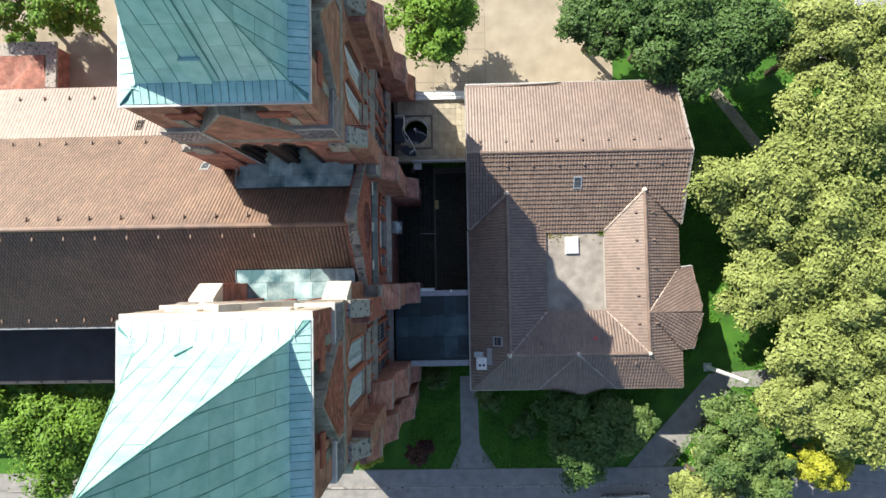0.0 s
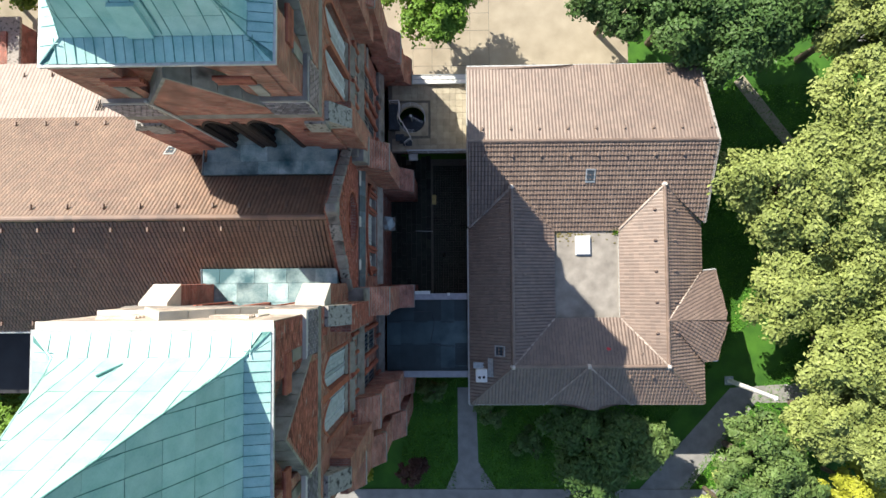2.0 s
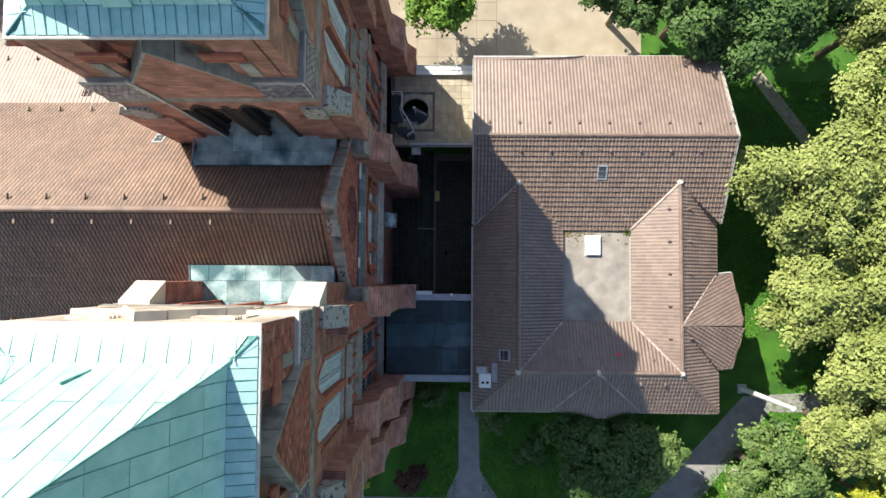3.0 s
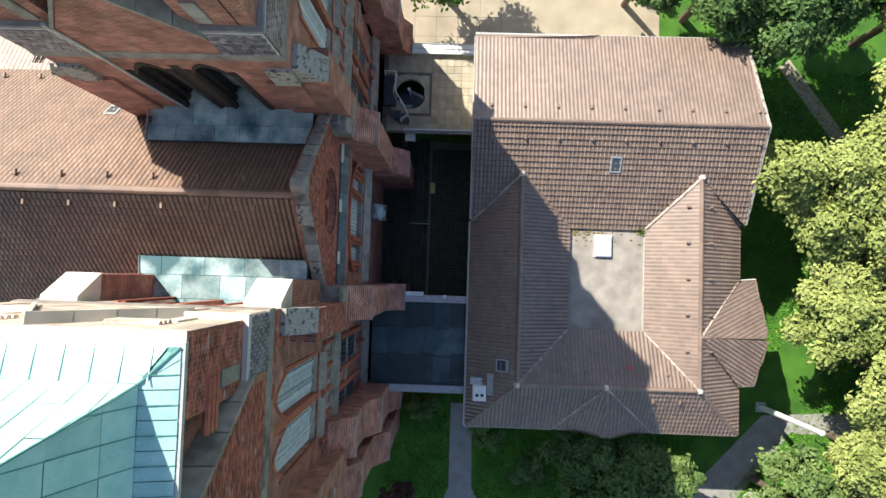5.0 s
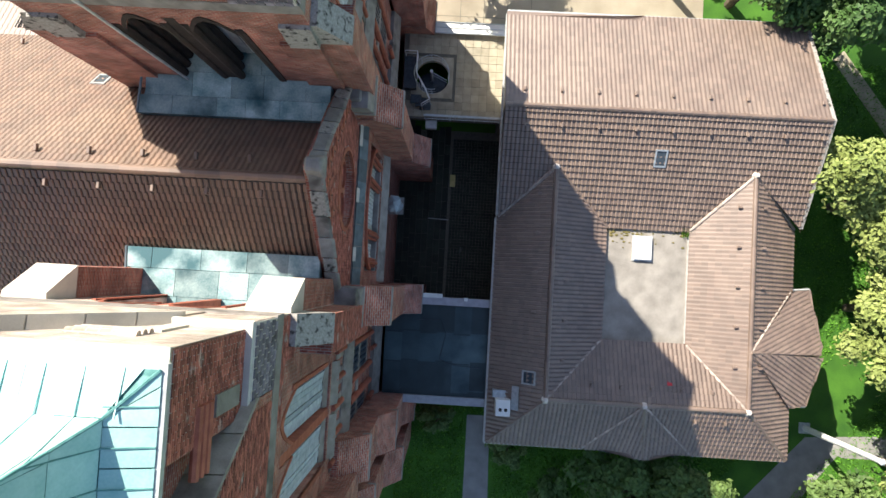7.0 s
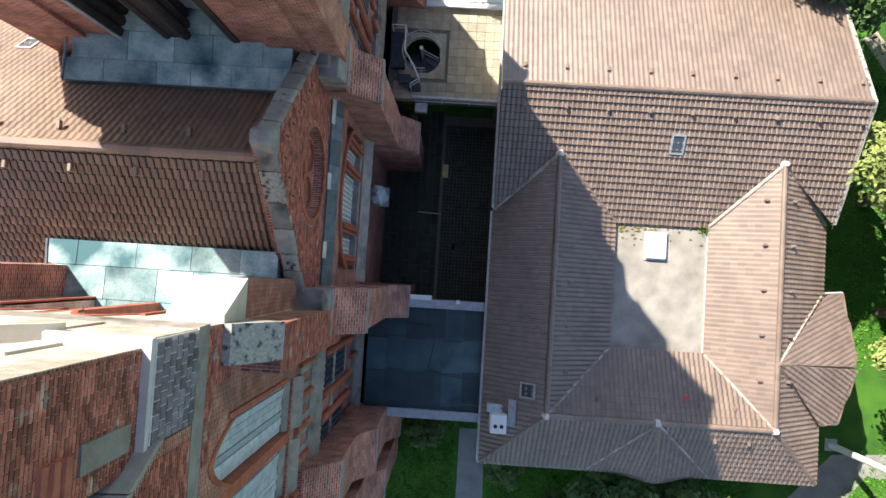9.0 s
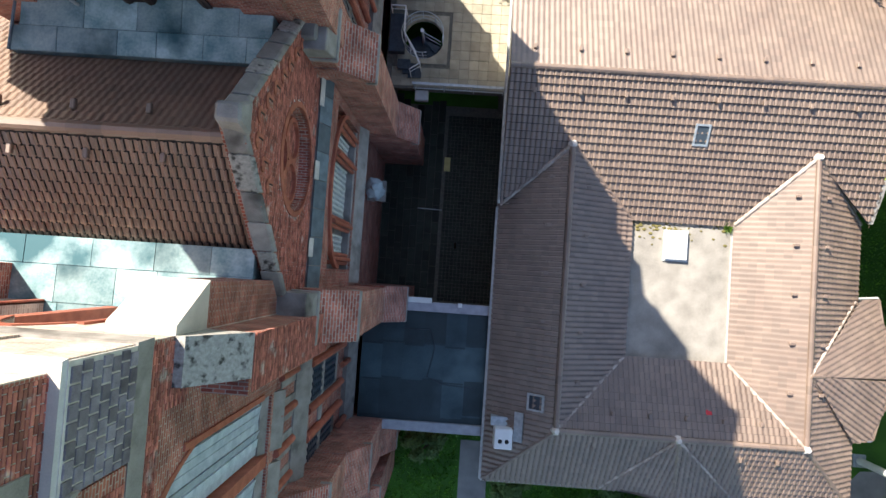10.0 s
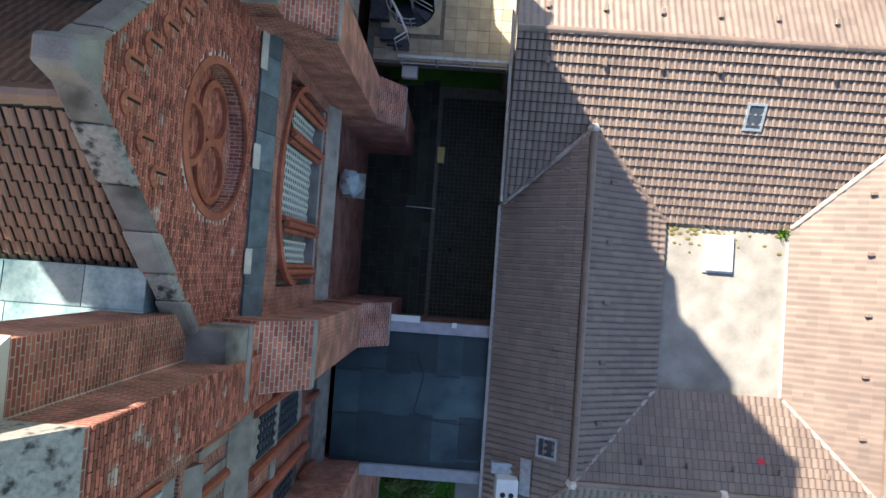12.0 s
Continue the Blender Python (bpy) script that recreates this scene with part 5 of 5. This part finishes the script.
# coping stones, uneven
rnd = random.Random(77)
for s in (-1, 1):
    ln, pos, i = 4.05, 0.0, 0
    while pos < ln - 0.2:
        w = min(rnd.uniform(0.5, 0.8), ln - pos)
        y0, y1 = GY + s * (pos + 0.008), GY + s * (pos + w - 0.008)
        j, t = rnd.uniform(-0.04, 0.04), rnd.uniform(-0.03, 0.03)
        lo = lambda y, d: gz(y) + d
        cb = Build().loft([(-5.1 + j, y0, lo(y0, -0.45)), (-4.52 + t, y0, lo(y0, -0.26)), (-4.52 + t, y1, lo(y1, -0.26)), (-5.1 + j, y1, lo(y1, -0.45))], [(-5.05 + j, y0, lo(y0, 0.05 + t)), (-4.6 + t, y0, lo(y0, -0.08)), (-4.6 + t, y1, lo(y1, -0.08)), (-5.05 + j, y1, lo(y1, 0.05 + t))])
        put("coping_stone", cb, STONE if (i + s) % 3 else STONE_PALE, gable, bevel=0.035)
        pos += w
        i += 1
put("apex_stone", Build().loft([(-5.14, GY - 0.42, GT - 0.7), (-4.5, GY - 0.42, GT - 0.6), (-4.5, GY + 0.42, GT - 0.6), (-5.14, GY + 0.42, GT - 0.7)], [(-5.1, GY - 0.2, GT + 0.08), (-4.58, GY - 0.2, GT - 0.04), (-4.58, GY + 0.2, GT - 0.04), (-5.1, GY + 0.2, GT + 0.08)]), STONE, gable, "blunt stone block at the gable's top", bevel=0.06)
put("kneeler_stone", Build().box(-5.2, -4.2, 4.7, 5.3, 17.4, 18.0), STONE, gable, "stone kneeler", bevel=0.06)
# stone band with lead covering
put("stone_band", Build().loft([(-4.9, -2.6, 14.7), (-4.32, -2.6, 14.7), (-4.32, 4.8, 14.7), (-4.9, 4.8, 14.7)], [(-4.9, -2.6, 15.45), (-4.55, -2.6, 15.35), (-4.55, 4.8, 15.35), (-4.9, 4.8, 15.45)]), STONE, gable, "projecting stone band")
ls = Build()
for i in range(8):
    y = -2.6 + i * 0.925
    ls = Build().slab([(-4.3, y + 0.01, 14.76), (-4.3, y + 0.91, 14.76), (-4.55, y + 0.91, 15.4), (-4.55, y + 0.01, 15.4)], 0.03)
    put("lead_flashing", ls, DARKLEAD, gable)
for y0, y1 in ((3.5, 4.7), (1.1, 1.7), (-1.4, -0.8)):
    put("bright_flashing", Build().slab([(-4.47, y0, 15.26), (-4.47, y1, 15.26), (-4.56, y1, 15.47), (-4.56, y0, 15.47)], 0.02), ZINC, gable, "worn bright lead strip")
# lower front: three-light window with pale tracery under a flat arch
front = put("front_wall", Build().box(-4.85, -4.2, -2.9, -1.75, 6.0, 14.7).box(-4.85, -4.2, 4.05, 5.1, 6.0, 14.7).box(-4.85, -4.2, -1.75, 4.05, 13.6, 14.7).box(-4.85, -4.2, -1.75, 4.05, 6.0, 9.2), BRICK, church, "brick front wall with a three-light window")
put("window_back", Build().box(-4.84, -4.62, -1.75, 4.05, 9.2, 13.6), STONE, front)
for y0, y1, z1 in ((0.25, 2.25, 13.2), (2.75, 3.35, 12.2), (-1.05, -0.45, 12.2)):
    pane = put("window_panel", Build().box(-4.62, -4.535, y0, y1, 9.6, z1), GLASS, front, "dark glazing behind pale tracery")
    lt = Build()
    for side in (y0, y1):
        lt.box(-4.57, -4.49, side - 0.03, side + 0.03, 9.6, z1)
    num = round((y1 - y0) / 0.2)
    for i in range(num):
        for j in range(int((z1 - 9.75) / 0.24)):
            yy, zz = y0 + (i + 0.5) * (y1 - y0) / num, 9.75 + j * 0.24 + 0.12 * (i % 2)
            ring6 = [(math.cos(math.pi * m / 3), math.sin(math.pi * m / 3)) for m in range(6)]
            big, small = [(-4.51, yy + 0.135 * c, zz + 0.145 * d) for c, d in ring6], [(-4.51, yy + 0.085 * c, zz + 0.1 * d) for c, d in ring6]
            lt.solid(big + small + [(-4.536, y, z) for x, y, z in small], [(m, (m + 1) % 6, 6 + (m + 1) % 6, 6 + m) for m in range(6)] + [(6 + m, 6 + (m + 1) % 6, 12 + (m + 1) % 6, 12 + m) for m in range(6)])
    jm = bpy.data.meshes.new("tracery")
    jm.from_pydata(lt.v, [], lt.f)
    put("tracery", jm, LATTICE, pane, "pale pierced tracery of small cells")
for yy in (3.65, 2.5, 0.0, -1.35):
    for d in (-0.16, 0.0, 0.16):
        put("moulded_shaft", Build().bar((-4.35 + 0.12 * (d == 0), yy + d, 9.2), (-4.35 + 0.12 * (d == 0), yy + d, 12.9), 0.085, 8), RED, front, "red moulded brick shaft")
ar = Build()
for i in range(16):
    p, q = math.pi * i / 16, math.pi * (i + 1) / 16
    f = lambda a, e: (1.15 + (2.75 + e) * math.cos(a), 12.0 + (2.1 + e) * math.sin(a))
    (a0, b0), (a1, b1), (c0, d0), (c1, d1) = f(p, 0), f(q, 0), f(p, 0.14), f(q, 0.14)
    ar.loft([(-4.24, a0, b0), (-4.08, a0, b0), (-4.08, a1, b1), (-4.24, a1, b1)], [(-4.24, c0, d0), (-4.1, c0, d0), (-4.1, c1, d1), (-4.24, c1, d1)])
put("arch_moulding", ar, RED, front, "red brick arch moulding")
put("stone_sill", Build().loft([(-4.8, -2.3, 8.3), (-3.9, -2.3, 8.3), (-3.9, 4.4, 8.3), (-4.8, 4.4, 8.3)], [(-4.8, -2.3, 9.3), (-4.3, -2.3, 9.3), (-4.3, 4.4, 9.3), (-4.8, 4.4, 9.3)]), STONE, front, "deep sloping stone sill")
front.location.x -= 0.15
put("porch_wall", Build().box(-4.85, -4.35, -2.9, 5.1, 0, 7.6), BRICK, church, "brick porch wall in deep shade")
fig = Build()
prof = ((0.0, 0.36), (0.3, 0.4), (0.6, 0.34), (0.85, 0.4), (1.05, 0.44), (1.2, 0.3), (1.3, 0.14), (1.38, 0.19), (1.55, 0.19), (1.66, 0.08))
rings_ = []
for j, (z, r) in enumerate(prof):
    rings_.append([(-3.88 + 0.06 * math.sin(j) + r * (0.85 + 0.14 * math.sin(3 * i + j)) * math.cos(2 * math.pi * i / 12), 2.1 + r * (1.3 if z < 1.25 else 1) * (0.9 + 0.12 * math.cos(2 * i + j)) * math.sin(2 * math.pi * i / 12), 5.7 + z) for i in range(12)])
skin = [(12 * j + i, 12 * j + (i + 1) % 12, 12 * j + 12 + (i + 1) % 12, 12 * j + 12 + i) for j in range(len(prof) - 1) for i in range(12)]
fig.solid([p for ring_ in rings_ for p in ring_], skin + [tuple(range(12))[::-1], tuple(range(12 * len(prof) - 12, 12 * len(prof)))])
single("statue", fig, STATUE, "pale grey metal figure on a bracket of the church front", "statue")
put("bracket", Build().loft([(-4.4, 1.8, 5.0), (-4.2, 1.8, 5.0), (-4.2, 2.4, 5.0), (-4.4, 2.4, 5.0)], [(-4.4, 1.6, 5.7), (-3.45, 1.6, 5.7), (-3.45, 2.6, 5.7), (-4.4, 2.6, 5.7)]), STONE, church, "stone bracket")

# ---- trees and shrubs ----


def tree(name, label, x, y, h, crown, leaf, seed, clumps=46, per=150, size=0.165, flat=0.75, group="trees round the church"):
    """A tapered trunk with limbs and a crown of leaf clumps: crown is its radius, h the top's height."""
    rnd = random.Random(seed)
    t = thing(name, label, "tree", (x, y, 0), group)
    zc = h - crown * flat
    b = Build()
    b.bar((x, y, 0), (x + 0.1, y, max(0.6, zc * 0.75)), 0.05 * h * 0.5 + 0.05, 9, 0.03 * h * 0.5 + 0.03)
    put("trunk", b, BARK, t)
    cen = []
    for i in range(clumps):
        a, el = rnd.uniform(0, 6.283), math.asin(rnd.uniform(-0.25, 1))
        rr = crown * rnd.uniform(0.45, 0.95) ** 0.8 * (0.85 + 0.2 * math.sin(a * 3 + seed) + 0.1 * math.sin(a * 7 + seed * 2))
        cen.append((x + rr * math.cos(el) * math.cos(a), y + rr * math.cos(el) * math.sin(a), zc + rr * flat * math.sin(el) + rnd.uniform(-0.5, 0.3), crown * rnd.uniform(0.12, 0.27)))
    lb = Build()
    for cx_, cy_, cz_, r in cen[::4]:
        lb.bar((x + 0.1, y, zc * 0.6), (cx_, cy_, cz_), 0.06 + h * 0.006, 5, 0.02)
    put("limbs", lb, BARK, t)
    vs, fs = [], []
    for cx_, cy_, cz_, r in cen:
        for _ in range(per):
            d = Vector((rnd.gauss(0, 1), rnd.gauss(0, 1), rnd.gauss(0.35, 1))).normalized()
            dd = r * (rnd.uniform(0.55, 1.08) if rnd.random() < 0.85 else rnd.uniform(1.0, 1.45))
            p = Vector((cx_, cy_, cz_)) + Vector((d.x, d.y, d.z * 0.7)) * dd
            nrm = (d * 0.9 + Vector((rnd.gauss(0, 0.32), rnd.gauss(0, 0.32), 0.35 + 0.5 * rnd.random()))).normalized()
            u = nrm.orthogonal().normalized()
            w = nrm.cross(u)
            an = rnd.uniform(0, 6.283)
            u, w = u * math.cos(an) + w * math.sin(an), w * math.cos(an) - u * math.sin(an)
            s = size * rnd.uniform(0.6, 1.35)
            i = len(vs)
            vs += [tuple(p - u * s), tuple(p + w * s * 0.55 - u * s * 0.1), tuple(p + u * s - nrm * s * 0.25), tuple(p - w * s * 0.55 - u * s * 0.1)]
            fs.append((i, i + 1, i + 2, i + 3))
    me = bpy.data.meshes.new("crown")
    me.from_pydata(vs, [], fs)
    put("crown", me, leaf, t)
    return t


PL, DK = "tall plane tree with pale sunlit yellow-green foliage", "dense dark green maple beside the house"
for i, (x, y, h, r) in enumerate(((24.4, 4.2, 11, 4.9), (30.0, 8.6, 12.5, 5.6), (30.6, 0.2, 12, 5.4), (25.6, -2.4, 9.5, 4.2), (30.0, -7.0, 11, 5.0), (28.0, -12.2, 9.0, 3.7), (33.2, -12.6, 10.5, 5.0), (29.5, 16.0, 11, 4.2), (34.6, 13.6, 12, 5.0), (37, 4, 12, 5.5), (37.5, -6, 12, 5.5))):
    tree("plane_tree", PL, x, y, h, r, LEAF_PLANE, 100 + i, 74, 380, 0.15)
for i, (x, y, h, r) in enumerate(((12.9, 18.6, 8.5, 3.3), (17.2, 17.6, 11, 4.0), (20.6, 15.6, 10.5, 4.2), (24.6, 17.2, 9.5, 4.0))):
    tree("maple_tree", DK, x, y, h, r, LEAF_DARK, 200 + i, 105, 200)
tree("lime_tree", "round-crowned lime tree with fresh green leaves on the forecourt", -0.6, 19.2, 8.6, 3.9, LEAF_FRESH, 301, 90, 200)
tree("ash_tree", "dark green feathery tree in the tower's shade", 11.4, -14.9, 6.8, 4.2, LEAF_DARK, 302, 90, 200)
tree("ash_tree", "tree with sunlit yellow-green side beside the path", 14.6, -14.4, 6.4, 2.6, LEAF_OLIVE, 303, 40, 170)
tree("ash_tree", "pale green tree beside the lane", 22.6, -15.4, 8.4, 3.7, LEAF_OLIVE, 304, 70, 150)
tree("ash_tree", "pale green tree beside the lane", 20.9, -19.0, 6.2, 2.9, LEAF_PLANE, 305, 60, 150)
tree("golden_tree", "small tree with golden yellow-green leaves", 30.4, -17.4, 6.2, 2.6, LEAF_YELLOW, 306, 40, 170)
tree("ash_tree", "pale green tree beside the lane", 25.2, -18.4, 7.2, 2.9, LEAF_OLIVE, 307, 44, 170)
tree("lime_tree", "tall lime tree with bright leaves beside the aisle", -29.8, -14.0, 11, 5.0, LEAF_FRESH, 308, 90, 200)
tree("lime_tree", "tall lime tree with bright leaves beside the aisle", -34.5, -10.6, 9.5, 3.2, LEAF_FRESH, 309, 46, 170)
tree("lime_tree", "bright green tree at the forecourt's edge", -32.0, 21.6, 7.8, 3.4, LEAF_FRESH, 310, 46, 170)
tree("lime_tree", "bright green tree at the forecourt's edge", -37, 22.5, 7.8, 3.4, LEAF_FRESH, 311, 40, 170)
SH = "shrubs on the lawn"
tree("shrub", "light green leafy shrub beside the path", -0.9, -11.0, 2.6, 1.25, LEAF_OLIVE, 320, 24, 110, 0.13, 0.8, SH)
tree("shrub", "light green leafy shrub under the eaves", 3.7, -12.9, 2.2, 1.2, LEAF_OLIVE, 321, 24, 110, 0.13, 0.8, SH)
tree("copper_shrub", "dark copper-red shrub on the lawn", -2.6, -17.0, 3.0, 1.35, LEAF_RED, 322, 30, 130, 0.12, 1.0, SH)
tree("golden_shrub", "sunlit yellow-green shrub by the buttress", -7.0, -17.8, 1.6, 1.3, LEAF_YELLOW, 323, 26, 110, 0.12, 0.7, SH)
tree("shrub", "low green shrub by the house wall", 6.6, -15.0, 2.4, 1.4, LEAF_DARK, 324, 26, 110, 0.13, 0.8, SH)

# ---- small things outside ----
pole = thing("flagpole", "white tapered pole standing beside the path", "pole", (23.1, -10.4, 0))
put("shaft", Build().bar((23.1, -10.4, 0), (23.1, -10.4, 7.4), 0.2, 12, 0.15), WHITE, pole)
put("base_plate", Build().box(22.75, 23.45, -10.75, -10.05, 0, 0.12), STEEL, pole, bevel=0.02)
put("pole_cap", Build().bar((23.1, -10.4, 7.4), (23.1, -10.4, 7.55), 0.18, 12, 0.05), WHITE, pole)
sb_ = Build()
sb_.loft([(22.6 + 0.75 * math.cos(i * 0.7), -16.8 + 0.5 * math.sin(i * 0.7), 0) for i in range(9)], [(22.6 + 0.55 * math.cos(i * 0.7 + 0.1), -16.8 + 0.34 * math.sin(i * 0.7 + 0.1), 0.4) for i in range(9)])
single("boulder", sb_, STONE_PALE, "pale flat boulder on the grass verge", "boulder", bevel=0.05)
low = thing("porch_building", "low brick porch with a pale coping wall and planting", "building", (-40, 17, 0))
put("wall", Build().box(-60, -34.8, 15.6, 19.4, 0, 2.4), BRICK, low)
put("coping", Build().box(-60, -34.3, 18.3, 19.6, 2.4, 2.7).box(-35.3, -34.3, 15.4, 18.3, 2.4, 2.7), STONE_PALE, low, "pale stone coping", bevel=0.04)
roof_l = put("roof", Build().slab([(-60, 15.4, 2.6), (-35.3, 15.4, 2.6), (-35.3, 18.3, 2.9), (-60, 18.3, 2.9)], 0.15), BRICK, low, "red-brown roof")
tree("shrub", "clipped green hedge behind the coping wall", -38.2, 20.3, 2.6, 1.6, LEAF_FRESH, 330, 26, 110, 0.13, 0.6, SH)


def car(x, y, turn, label):
    m = pose(x, y, 0, 0, 0, turn)
    t = thing("car", label, "car", (x, y, 0), "parked cars")
    P = lambda *p: tuple(m @ Vector(p))

    def sect(b, low_, high_):
        b.loft([P(*p) for p in low_], [P(*p) for p in high_])
    b = Build()
    sect(b, [(-2.15, -0.82, 0.3), (2.15, -0.8, 0.3), (2.15, 0.8, 0.3), (-2.15, 0.82, 0.3)], [(-2.1, -0.86, 0.75), (2.1, -0.84, 0.7), (2.1, 0.84, 0.7), (-2.1, 0.86, 0.75)])
    sect(b, [(-2.1, -0.86, 0.75), (2.1, -0.84, 0.7), (2.1, 0.84, 0.7), (-2.1, 0.86, 0.75)], [(-1.95, -0.78, 0.95), (1.9, -0.72, 0.86), (1.9, 0.72, 0.86), (-1.95, 0.78, 0.95)])
    put("body", b, CARPAINT, t, bevel=0.05)
    b = Build()
    sect(b, [(-1.7, -0.74, 0.94), (1.0, -0.74, 0.92), (1.0, 0.74, 0.92), (-1.7, 0.74, 0.94)], [(-1.3, -0.6, 1.42), (0.35, -0.6, 1.44), (0.35, 0.6, 1.44), (-1.3, 0.6, 1.42)])
    put("windows", b, GLASS, t, "dark glass")
    b = Build()
    sect(b, [(-1.34, -0.62, 1.42), (0.38, -0.62, 1.44), (0.38, 0.62, 1.44), (-1.34, 0.62, 1.42)], [(-1.2, -0.54, 1.5), (0.25, -0.54, 1.5), (0.25, 0.54, 1.5), (-1.2, 0.54, 1.5)])
    put("roof", b, CARPAINT, t)
    for wx in (-1.3, 1.3):
        for wy in (-0.84, 0.66):
            w = put("wheel", Build().bar(P(wx, wy, 0.31), P(wx, wy + 0.18, 0.31), 0.31, 14), RUBBER, t, "black tyre")
            put("rim", Build().bar(P(wx, wy - 0.01, 0.31), P(wx, wy + 0.19, 0.31), 0.19, 10), STEEL, w)
    for wy in (-0.6, 0.6):
        put("headlight", Build().box(-0.06, 0.06, -0.16, 0.16, -0.07, 0.07).mesh("headlight", 0.02), WHITE, t)
        t.children[-1].matrix_basis = Matrix.Translation(-Vector((x, y, 0))) @ m @ Matrix.Translation((2.1, wy, 0.66))
    return t


car(15.4, -22.2, 2, "silver parked car on the lane beside the kerb")
car(38.0, 21.6, -20, "silver parked car on the sunlit lane")
car(42.5, 24.5, -20, "silver parked car on the sunlit lane")
# plain paving joints of the forecourt
pj = Build()
for i in range(14):
    pj.box(-2.5, 3.9, 14.4 + i * 1.5, 14.43 + i * 1.5, 0.02, 0.036)
for i in range(5):
    pj.box(-2.5 + i * 1.6, -2.47 + i * 1.6, 14.4, 34, 0.02, 0.036)
put("paving_joint", pj, JOINT, plaza)
tree("hedge", "low dry hedge at the forecourt's edge", 13.8, 21.0, 2.6, 1.5, LEAF_OLIVE, 331, 24, 110, 0.13, 0.6, SH)
single("red_scrap", Build().slab([(11.5, -7.05, 7.64), (11.75, -7.0, 7.62), (11.72, -6.7, 7.48), (11.45, -6.75, 7.5)], 0.03), material("red_plastic", (0.5, 0.02, 0.03), (0.7, 0.05, 0.06), 0.5, 5, 40, 0.1), "small scrap of red plastic lying on the tiles", "litter", bevel=0.008)
